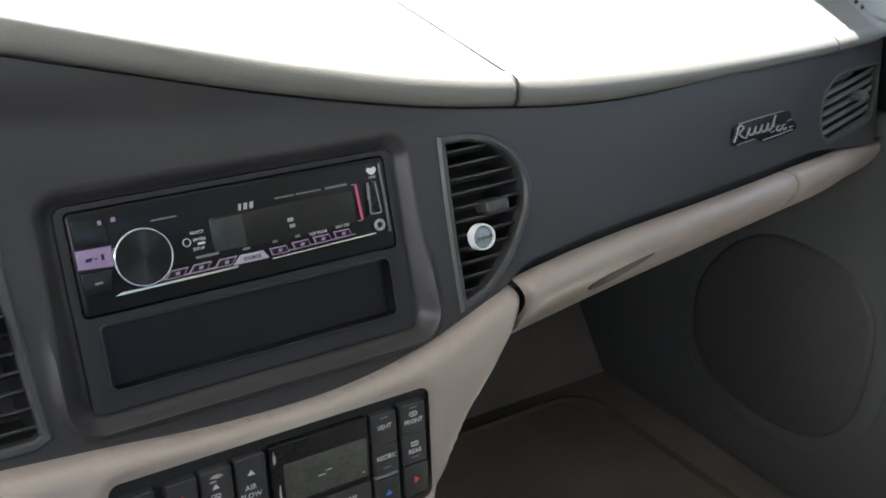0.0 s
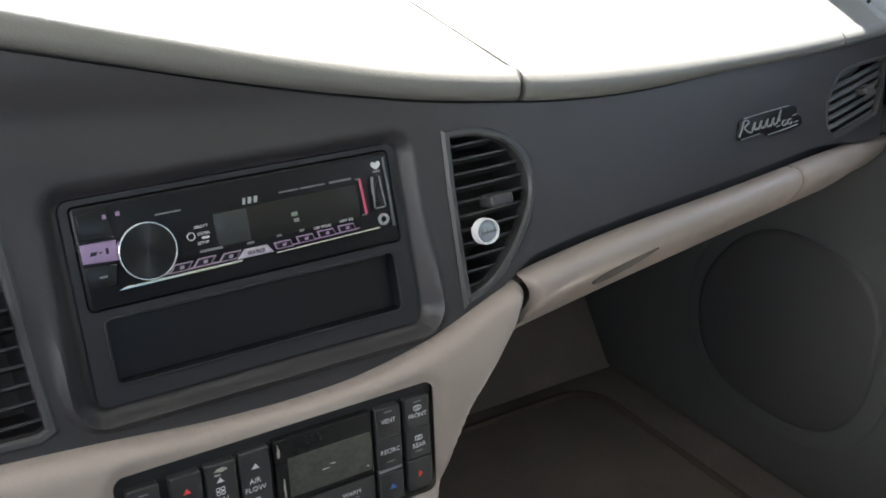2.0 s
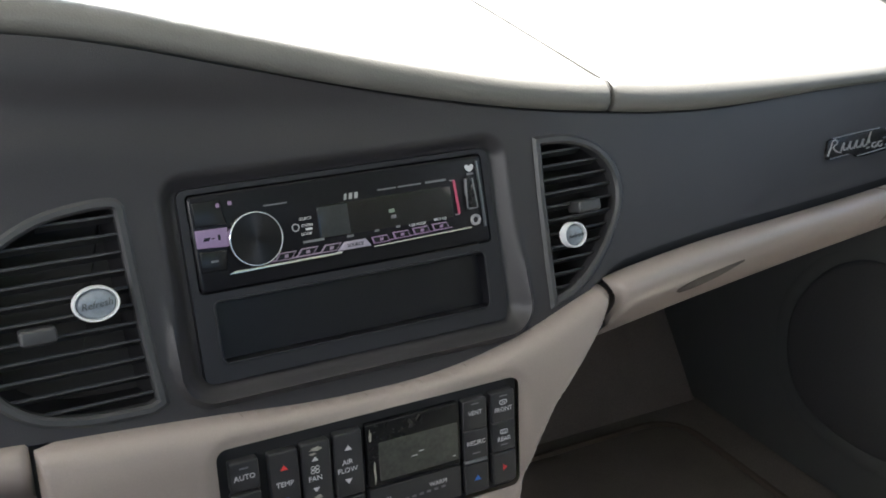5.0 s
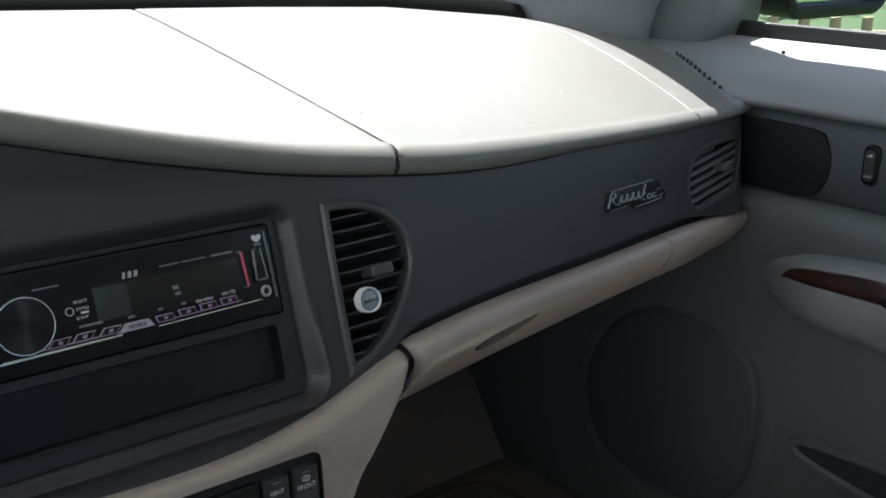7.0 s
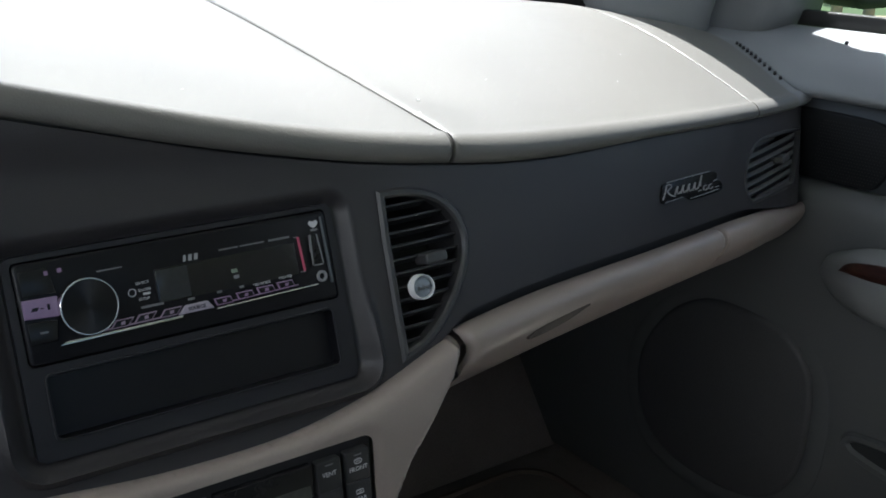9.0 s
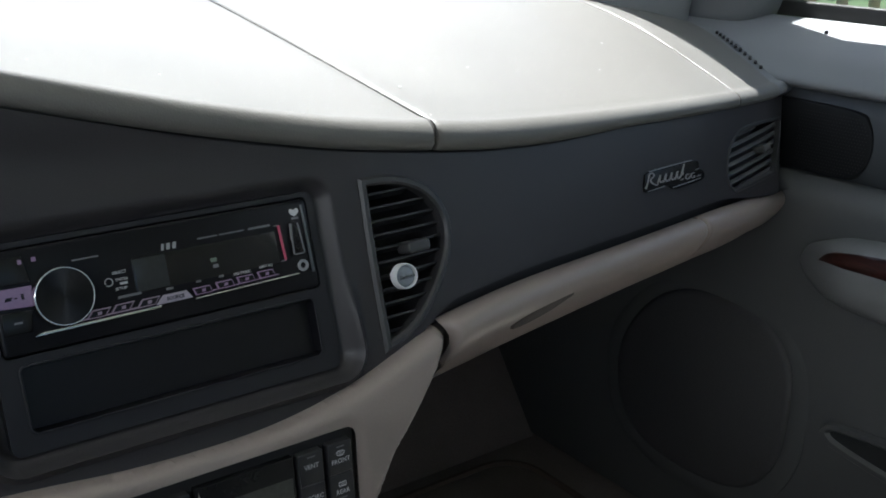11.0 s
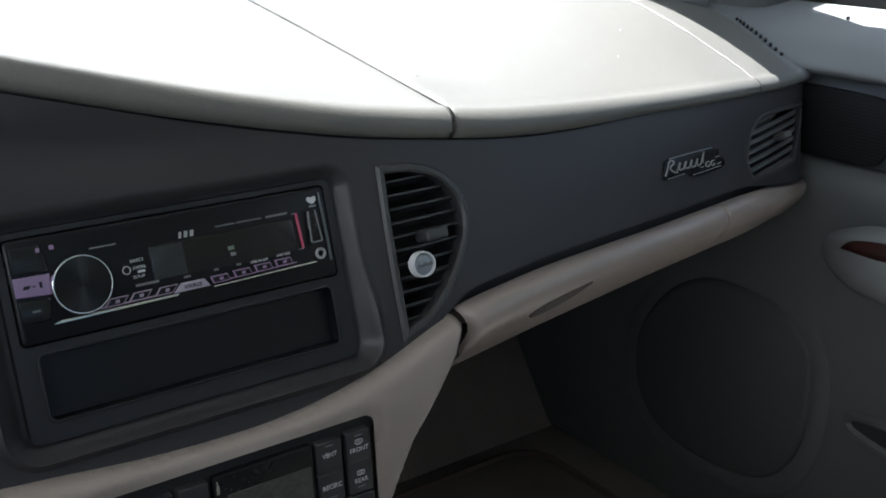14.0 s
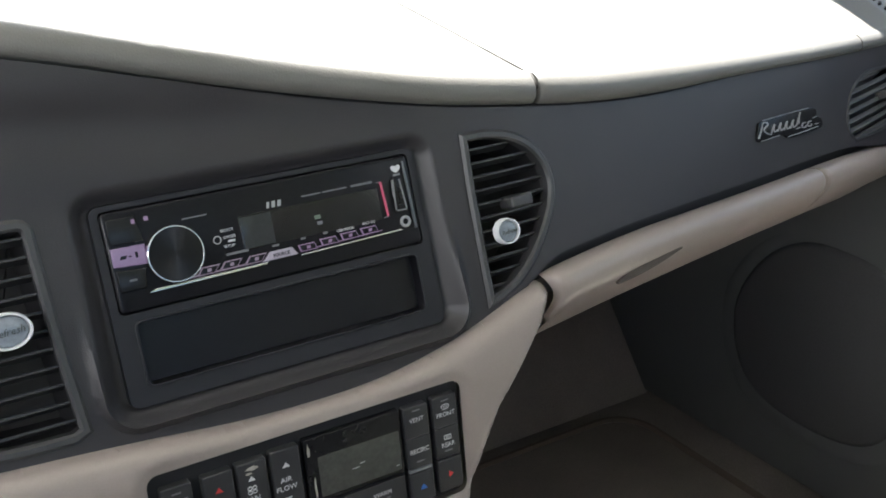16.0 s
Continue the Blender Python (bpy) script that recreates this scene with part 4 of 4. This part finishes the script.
part("plate_edge", loft(bmesh.new(), [[(u, v, BASE + 0.0045) for u, v in rounded(-0.0940, 0.0940, -0.0440, 0.0620, 0.005)], [(u, v, -0.03) for u, v in rounded(-0.0945, 0.0945, -0.0445, 0.0625, 0.005)]]), KIT, kit)
part("pocket_rim", ring(bmesh.new(), rounded(-0.0838, 0.0838, -0.0348, 0.0008, 0.004), hole_b, -0.012, -0.0028, 0.0004), KIT, kit)
# shallow recess; the gloom of a deeper pocket is in its near-black colour
part("pocket", loft(bmesh.new(), [[(u, v, -0.0035) for u, v in hole_b], [(u, v, -0.010) for u, v in inset(hole_b, 0.0010)]], caps=(False, True)), POCKET, kit, "shallow pocket coloured near-black like a deep, shaded one")

radio = thing("car_radio", "black single-height car stereo with chrome-ringed knob and lit keys", "car stereo", MF @ Matrix.Translation((0, 0, -0.004)))
part("faceplate", prism(bmesh.new(), rounded(-0.0892, 0.0892, 0.0054, 0.0586, 0.003), -0.03, 0.0015, 0.002), mat("black_faceplate", (0.009, 0.009, 0.011), 0.25, spec=0.2), radio, "glossy black faceplate")
D = 0.0017
knob = part("knob", prism(bmesh.new(), oval(-0.0565, 0.0308, 0.0148, 0.0148, 64), 0.0, 0.0085, 0.001), BLACK, radio, "dark spun-metal volume knob")
part("ring", ring(bmesh.new(), oval(-0.0565, 0.0308, 0.0149, 0.0149, 64), oval(-0.0565, 0.0308, 0.0140, 0.0140, 64), 0.003, 0.0089, 0.0003), CHROME, knob, "polished chrome ring")


def spun():
    m = bpy.data.materials.new("spun_metal_face")
    m.use_nodes = True
    nt = m.node_tree
    b = nt.nodes["Principled BSDF"]
    b.inputs["Base Color"].default_value = (0.03, 0.03, 0.032, 1)
    b.inputs["Metallic"].default_value, b.inputs["Roughness"].default_value = 0.85, 0.42
    b.inputs["Anisotropic"].default_value = 0.9
    tg = nt.nodes.new("ShaderNodeTangent")
    tg.direction_type, tg.axis = "RADIAL", "Z"
    nt.links.new(tg.outputs[0], b.inputs["Tangent"])
    return m


disc = part("disc", loft(bmesh.new(), [[(0.0142 * k * math.cos(a * math.pi / 32), 0.0142 * k * math.sin(a * math.pi / 32), 0.0) for a in range(64)] for k in (1, 0.7, 0.4, 0.1, 0.01)], caps=(False, True)), spun(), knob)
disc.location = (-0.0565, 0.0308, 0.0086)

part("display_window", prism(bmesh.new(), rounded(-0.0185, 0.0660, 0.0240, 0.0428, 0.001), 0.0, D, 0.0002), RADIO_SCREEN, radio, "dark display window")
part("display_panel", prism(bmesh.new(), rounded(-0.0178, 0.0, 0.0246, 0.0420, 0.0006), 0.001, D + 0.0002, 0.0001), SCREEN, radio, "grey unlit display segment")
# pale green bar paints a reflection on the display
bar(0.0265, 0.0335, 0.0036, 0.0022, D + 0.0003, mat("pale_green_reflection_mark", (0.16, 0.2, 0.16), 0.4), radio, "display_mark")
bar(0.0272, 0.0300, 0.0032, 0.0020, D + 0.0003, DIMPRINT, radio, "display_mark")
# maker's mark as plain strokes
for u, w in ((-0.0008, 0.0015), (0.0024, 0.0020), (0.0058, 0.0020)):
    bar(u, 0.0456, w, 0.0034, D, SATIN, radio, "maker_mark", 0.0007)
for u, w in ((0.0255, 0.0115), (0.0400, 0.0150), (0.0570, 0.0135)):
    bar(u, 0.0465, w, 0.0008 if u < 0.05 else 0.0012, D, DIMPRINT, radio, "small_print")
bar(-0.0415, 0.0475, 0.0135, 0.0007, D, DIMPRINT, radio, "small_print")
lettering("SELECT", 0.0021, -0.0258, 0.0370, D, PRINT, radio, wide=1.1)
lettering("ENTER", 0.0021, -0.0251, 0.0332, D, PRINT, radio, wide=1.1)
lettering("SETUP", 0.0021, -0.0262, 0.0284, D, PRINT, radio, wide=1.1)
part("enter_mark", ring(bmesh.new(), oval(-0.0320, 0.0328, 0.0022, 0.0022, 24), oval(-0.0320, 0.0328, 0.0018, 0.0018, 24), D - 0.001, D + 0.0003, 0.0001), PRINT, radio)
bar(-0.0244, 0.0310, 0.0040, 0.0012, D, PRINT, radio, "play_mark")
bar(-0.0226, 0.0240, 0.0125, 0.0013, D, DIMPRINT, radio, "small_print")
bar(-0.0008, 0.0231, 0.0040, 0.0013, D, DIMPRINT, radio, "power_mark")
lettering("USB MODE", 0.0022, 0.0417, 0.0232, D, PRINT, radio)
lettering("EASY EQ", 0.0022, 0.0568, 0.0240, D, PRINT, radio)
bar(0.0293, 0.0238, 0.0028, 0.0013, D, DIMPRINT, radio, "repeat_mark")
bar(0.0158, 0.0236, 0.0028, 0.0013, D, DIMPRINT, radio, "shuffle_mark")


def key(u, v, w, h, material, glow, name="preset_key", lean=0.0018):
    q = [(u - w / 2 - lean, v - h / 2), (u + w / 2 - lean, v - h / 2), (u + w / 2 + lean, v + h / 2), (u - w / 2 + lean, v + h / 2)]
    ob = part(name, prism(bmesh.new(), q, 0.0005, D + 0.0010, 0.0003), glow, radio, "backlit preset key")
    part("key_face", prism(bmesh.new(), inset(q, 0.00055), 0.001, D + 0.0014, 0.0002), material, ob, "black key face")
    bar(u, v, w * 0.22, h * 0.42, D + 0.0014, glow, ob, "key_digit", 0.0004)
    return ob


for u, v in ((-0.0402, 0.0190), (-0.0275, 0.0194), (-0.0135, 0.0192)):
    key(u, v - 0.0008, 0.0098, 0.0042, BLACK, GLOW_A)
for u, v in ((0.0172, 0.0190), (0.0305, 0.0196), (0.0433, 0.0200), (0.0560, 0.0204)):
    key(u, v - 0.0006, 0.0098, 0.0040, BLACK, GLOW_B, lean=-0.0006)
src = [(-0.0098, 0.0158), (0.0108, 0.0158), (0.0078, 0.0203), (-0.0050, 0.0203)]
source = part("source_key", prism(bmesh.new(), src, 0.0005, D + 0.0016, 0.0005), mat("silver_lilac_key", (0.30, 0.28, 0.32), 0.3, emit=(0.4, 0.3, 0.5), power=0.015), radio, "silver trapezoid source key")
lettering("SOURCE", 0.0026, 0.0010, 0.0179, D + 0.0017, mat("dark_key_print", (0.03, 0.03, 0.04), 0.5), source, bold=0.0001)
st = bmesh.new()
prism(st, [(-0.0735, 0.0136), (-0.0080, 0.0140), (-0.0070, 0.0154), (-0.0690, 0.0152)], 0.0, D + 0.0016, 0.0003)
part("chrome_strip", st, CHROME, radio, "thin chrome strip")
prism(st := bmesh.new(), [(0.0118, 0.0143), (0.0770, 0.0156), (0.0750, 0.0164), (0.0126, 0.0152)], 0.0, D + 0.0016, 0.0003)
part("chrome_strip", st, CHROME, radio, "thin chrome strip")
prism(gl := bmesh.new(), [(-0.060, 0.0160), (-0.012, 0.0163), (-0.012, 0.0170), (-0.052, 0.0169)], 0.0, D + 0.0006, 0.0001)
part("light_line", gl, GLOW_A, radio)
prism(gl := bmesh.new(), [(0.013, 0.0166), (0.064, 0.0177), (0.064, 0.0182), (0.014, 0.0172)], 0.0, D + 0.0006, 0.0001)
part("light_line", gl, GLOW_B, radio)
# bracket light, eject wedge, socket, heart mark
prism(gl := bmesh.new(), [(0.0692, 0.0252), (0.0704, 0.0252), (0.0694, 0.0455), (0.0682, 0.0455)], 0.0, D + 0.0008, 0.0002)
part("bracket_light", gl, GLOW_C, radio, "lit bracket line")
bar(0.0672, 0.0455, 0.0026, 0.0006, D + 0.0004, DIMPRINT, radio, "bracket_end")
bar(0.0682, 0.0249, 0.0030, 0.0006, D + 0.0004, DIMPRINT, radio, "bracket_end")
wedge = part("eject_key", prism(bmesh.new(), [(0.0740, 0.0262), (0.0822, 0.0262), (0.0800, 0.0465), (0.0765, 0.0465)], 0.0, D + 0.0016, 0.0008), BLACK, radio)
stroke_pts = ((0.0762, 0.0452, 0.0750, 0.0275), (0.0805, 0.0450, 0.0818, 0.0275), (0.0755, 0.0272, 0.0815, 0.0272))
for a, b, c, d in stroke_pts:
    t = Vector((c - a, d - b)).normalized() * 0.0004
    q = [(a - t.y, b + t.x), (a + t.y, b - t.x), (c + t.y, d - t.x), (c - t.y, d + t.x)]
    if Vector((q[1][0] - q[0][0], q[1][1] - q[0][1])).cross(Vector((q[2][0] - q[1][0], q[2][1] - q[1][1]))) < 0:
        q = q[::-1]
    part("edge_line", prism(bmesh.new(), q, 0.001, D + 0.0020, 0.0001), DIMPRINT, wedge)
part("socket_ring", ring(bmesh.new(), oval(0.0800, 0.0200, 0.0034, 0.0034, 32), oval(0.0800, 0.0200, 0.0018, 0.0018, 32), 0.0, D + 0.0012, 0.0005), mat("grey_socket", (0.30, 0.30, 0.31), 0.35), radio, "grey audio socket")
part("heart_mark", prism(bmesh.new(), spline([(0.0802, 0.0490), (0.0832, 0.0515), (0.0822, 0.0535), (0.0802, 0.0527), (0.0782, 0.0535), (0.0772, 0.0515)], 4, closed=True), D, D + 0.0003), PRINT, radio, smooth=False)
bar(0.0802, 0.0478, 0.0044, 0.0012, D, DIMPRINT, radio, "small_print")
part("right_rail", prism(bmesh.new(), [(0.0852, 0.0150), (0.0868, 0.0150), (0.0858, 0.0550), (0.0846, 0.0550)], 0.0, D + 0.0012, 0.0004), mat("clear_edge", (0.10, 0.11, 0.12), 0.1), radio)
# left-hand keys
ph = part("phone_key", prism(bmesh.new(), [(-0.0876, 0.0300), (-0.0712, 0.0288), (-0.0700, 0.0392), (-0.0876, 0.0396)], 0.0, D + 0.0012, 0.0006), GLOW_KEY, radio, "pale lilac lit call key")
bar(-0.0825, 0.0343, 0.0032, 0.0018, D + 0.0013, BLACK, ph, "phone_mark", 0.001)
bar(-0.0786, 0.0343, 0.0016, 0.0006, D + 0.0013, BLACK, ph, "dash_mark")
bar(-0.0752, 0.0345, 0.0014, 0.0030, D + 0.0013, BLACK, ph, "microphone_mark")
for q in ([(-0.0870, 0.0165), (-0.0735, 0.0165), (-0.0715, 0.0272), (-0.0870, 0.0280)], [(-0.0870, 0.0412), (-0.0700, 0.0408), (-0.0720, 0.0545), (-0.0870, 0.0545)]):
    part("side_key", prism(bmesh.new(), q, 0.0, D + 0.0010, 0.0006), BLACK, radio, "black side key")
bar(-0.0795, 0.0220, 0.0040, 0.0010, D + 0.0011, DIMPRINT, radio, "key_mark")
bar(-0.0735, 0.0515, 0.0018, 0.0022, D + 0.0011, GLOW_B, radio, "track_mark")
bar(-0.0665, 0.0518, 0.0022, 0.0022, D + 0.0001, GLOW_B, radio, "track_mark")

# ---- climate control ----
CL = radians(5)
p0 = MF @ Vector((0, -0.08, 0.012))
MC = Matrix(((1, 0, 0, 0), (0, math.sin(CL), -math.cos(CL), p0.y), (0, math.cos(CL), math.sin(CL), p0.z), (0, 0, 0, 1)))
climate = thing("climate_control", "black climate control panel with worn keys and grey display", "climate control", MC)
part("back_plate", prism(bmesh.new(), rounded(-0.0985, 0.0865, -0.0690, 0.0040, 0.006), -0.02, -0.004, 0.0), DEEP, climate)


def button(name, u0, u1, w0, w1, parent=None, top=0.0015):
    return part(name, prism(bmesh.new(), rounded(u0, u1, w0, w1, 0.0012, 3), -0.005, top, 0.0009), KEY_PLASTIC, parent or climate, "black rubbery key")


def tri(u, w, s, way, material, parent, d=0.0016):
    q = {"up": [(-s, -s * 0.6), (s, -s * 0.6), (0, s * 0.8)], "down": [(0, -s * 0.8), (s, s * 0.6), (-s, s * 0.6)], "left": [(-s * 0.7, 0), (s * 0.6, -s), (s * 0.6, s)], "right": [(-s * 0.6, -s), (s * 0.7, 0), (-s * 0.6, s)]}[way]
    part("arrow", prism(bmesh.new(), [(u + a, w + b) for a, b in q], d, d + 0.0002), material, parent, smooth=False)


b = button("auto_key", -0.0928, -0.0765, -0.0222, -0.0045)
lettering("AUTO", 0.0043, -0.0848, -0.0140, 0.0016, PRINT, b)
bar(-0.0848, -0.0085, 0.0050, 0.0009, 0.0016, DIMPRINT, b, "indicator")
button("off_key", -0.0928, -0.0765, -0.0640, -0.0240)
b = button("temperature_key", -0.0710, -0.0545, -0.0430, -0.0050)
tri(-0.0630, -0.0146, 0.0022, "up", RED, b)
lettering("TEMP", 0.0043, -0.0631, -0.0246, 0.0016, PRINT, b)
tri(-0.0636, -0.0345, 0.0022, "down", BLUE, b)
b = button("fan_key", -0.0525, -0.0358, -0.0430, -0.0045)
tri(-0.0450, -0.0141, 0.0020, "up", PRINT, b)
for a, c in ((-0.0013, 0.0012), (0.0013, 0.0012), (-0.0013, -0.0012), (0.0013, -0.0012)):
    part("fan_mark", ring(bmesh.new(), oval(-0.0454 + a, -0.0207 + c, 0.0013, 0.0012, 16), oval(-0.0454 + a, -0.0207 + c, 0.0009, 0.0008, 16), 0.001, 0.0018, 0.0001), PRINT, b)
lettering("FAN", 0.0043, -0.0456, -0.0262, 0.0016, PRINT, b)
tri(-0.0455, -0.0330, 0.0020, "down", PRINT, b)
random.seed(4)


def worn(u, w, a, c, parent, n=14):
    pts = [(u + a * math.cos(2 * math.pi * k / n) * random.uniform(0.55, 1.1), w + c * math.sin(2 * math.pi * k / n) * random.uniform(0.5, 1.1)) for k in range(n)]
    part("worn_patch", prism(bmesh.new(), pts, 0.0014, 0.00165), WORN, parent, "bare scuffed patch", smooth=False)


worn(-0.0440, -0.0082, 0.0046, 0.0014, b)
worn(-0.0462, -0.0110, 0.0022, 0.0008, b)
worn(-0.0448, -0.0380, 0.0028, 0.0018, b)
b = button("air_flow_key", -0.0335, -0.0168, -0.0430, -0.0035)
tri(-0.0253, -0.0128, 0.0022, "up", PRINT, b)
lettering("AIR", 0.0043, -0.0262, -0.0215, 0.0016, PRINT, b)
lettering("FLOW", 0.0043, -0.0264, -0.0265, 0.0016, PRINT, b)
tri(-0.0262, -0.0333, 0.0022, "down", PRINT, b)
b = part("display", prism(bmesh.new(), rounded(-0.0138, 0.0452, -0.0428, -0.0030, 0.001), -0.005, 0.0008, 0.0006), BLACK, climate, "glossy black display cover")
part("display_glass", prism(bmesh.new(), rounded(-0.0068, 0.0438, -0.0398, -0.0152, 0.0008), 0.0, 0.0011, 0.0002), mat("olive_grey_lcd", (0.060, 0.062, 0.055), 0.14, vary=0.3, coarse=70), b, "grey display glass with scratches")
for u, w, a in ((0.0150, -0.0290, 0.0040), (0.0195, -0.0270, 0.0030), (0.0410, -0.0365, 0.0016)):
    bar(u, w, a, 0.0003, 0.0011, PRINT, b, "scratch", 0.0003)
worn(-0.0118, -0.0100, 0.0010, 0.0050, b)
worn(-0.0100, -0.0330, 0.0007, 0.0090, b)
for nm, u, w, txt in (("vent_key", 0.0475, -0.0233, "VENT"), ("front_demist_key", 0.0667, -0.0228, "FRONT"), ("recirculation_key", 0.0477, -0.0430, "RECIRC"), ("rear_demist_key", 0.0668, -0.0425, "REAR")):
    b = button(nm, u, u + 0.0160, w, w + 0.0198)
    cu = u + 0.0081
    lettering(txt, 0.0041, cu, w + (0.0112 if txt in ("VENT", "RECIRC") else 0.0082), 0.0016, PRINT, b, wide=0.92)
    bar(cu, w + (0.0045 if "RE" in txt else 0.0172), 0.0050, 0.0008, 0.0016, DIMPRINT, b, "indicator")
    if txt in ("FRONT", "REAR"):
        sh = spline([(cu - 0.0026, w + 0.0140), (cu - 0.0018, w + 0.0116), (cu + 0.0018, w + 0.0116), (cu + 0.0026, w + 0.0140), (cu, w + 0.0148)], 3, closed=True) if txt == "FRONT" else rounded(cu - 0.0025, cu + 0.0025, w + 0.0116, w + 0.0146, 0.0006)
        part("demist_mark", ring(bmesh.new(), sh, inset(sh, 0.00045), 0.001, 0.0018, 0.0001), PRINT, b)
        for k in (-0.0009, 0, 0.0009):
            bar(cu + k, w + 0.0131, 0.0003, 0.0017, 0.0016, PRINT, b, "heat_line")
b = button("cooler_key", 0.0478, 0.0637, -0.0655, -0.0460)
tri(0.0562, -0.0555, 0.0024, "up", BLUE, b)
part("key_ledge", box((0.0558, -0.0442, 0.0), (0.0155, 0.0020, 0.003), 0.0006), DIMPRINT, climate)
b = button("warmer_key", 0.0671, 0.0832, -0.0640, -0.0435)
tri(0.0752, -0.0535, 0.0022, "right", RED, b)
b = part("scale_panel", prism(bmesh.new(), rounded(-0.0138, 0.0452, -0.0650, -0.0445, 0.001), -0.005, 0.0004, 0.0005), KEY_PLASTIC, climate, "black temperature scale")
lettering("COOL", 0.0038, -0.0050, -0.0530, 0.0005, PRINT, b)
lettering("WARM", 0.0038, 0.0300, -0.0515, 0.0005, PRINT, b)
for k in range(7):
    bar(0.0045 + 0.0048 * k, -0.0562 + 0.0002 * k, 0.0026, 0.0014, 0.0005, DIMPRINT, b, "scale_tick")
button("blank_key", -0.0710, -0.0168, -0.0650, -0.0450, top=0.0004)

# ---- glove box pull ----
hp = [F(0.222 + 0.062 * k / 12, V(along(BAND_LINE, 0.222 + 0.062 * k / 12)) - 0.0235 + 0.0065 * k / 12, 0.0052 + 0.0030 * k / 12) for k in range(13)]
rings = []
for k, p in enumerate(hp):
    h = 0.0040 * math.sqrt(max(0.02, 1 - ((k - 6) / 6.2) ** 2))
    rings.append([p + Vector((0, 0.010, -h)), p + Vector((0, -0.001, -h)), p + Vector((0, -0.0026, -h * 0.4)), p + Vector((0, -0.0024, h)), p + Vector((0, 0.010, h * 1.2))])
# sits on the lid; the recess's shade is only its darker taupe
part("pull", loft(bmesh.new(), rings, caps=(True, True)), mat("taupe_recess_shade", (0.055, 0.046, 0.042), 0.5), glove, "pull in darkened taupe, for the shade of a recess")
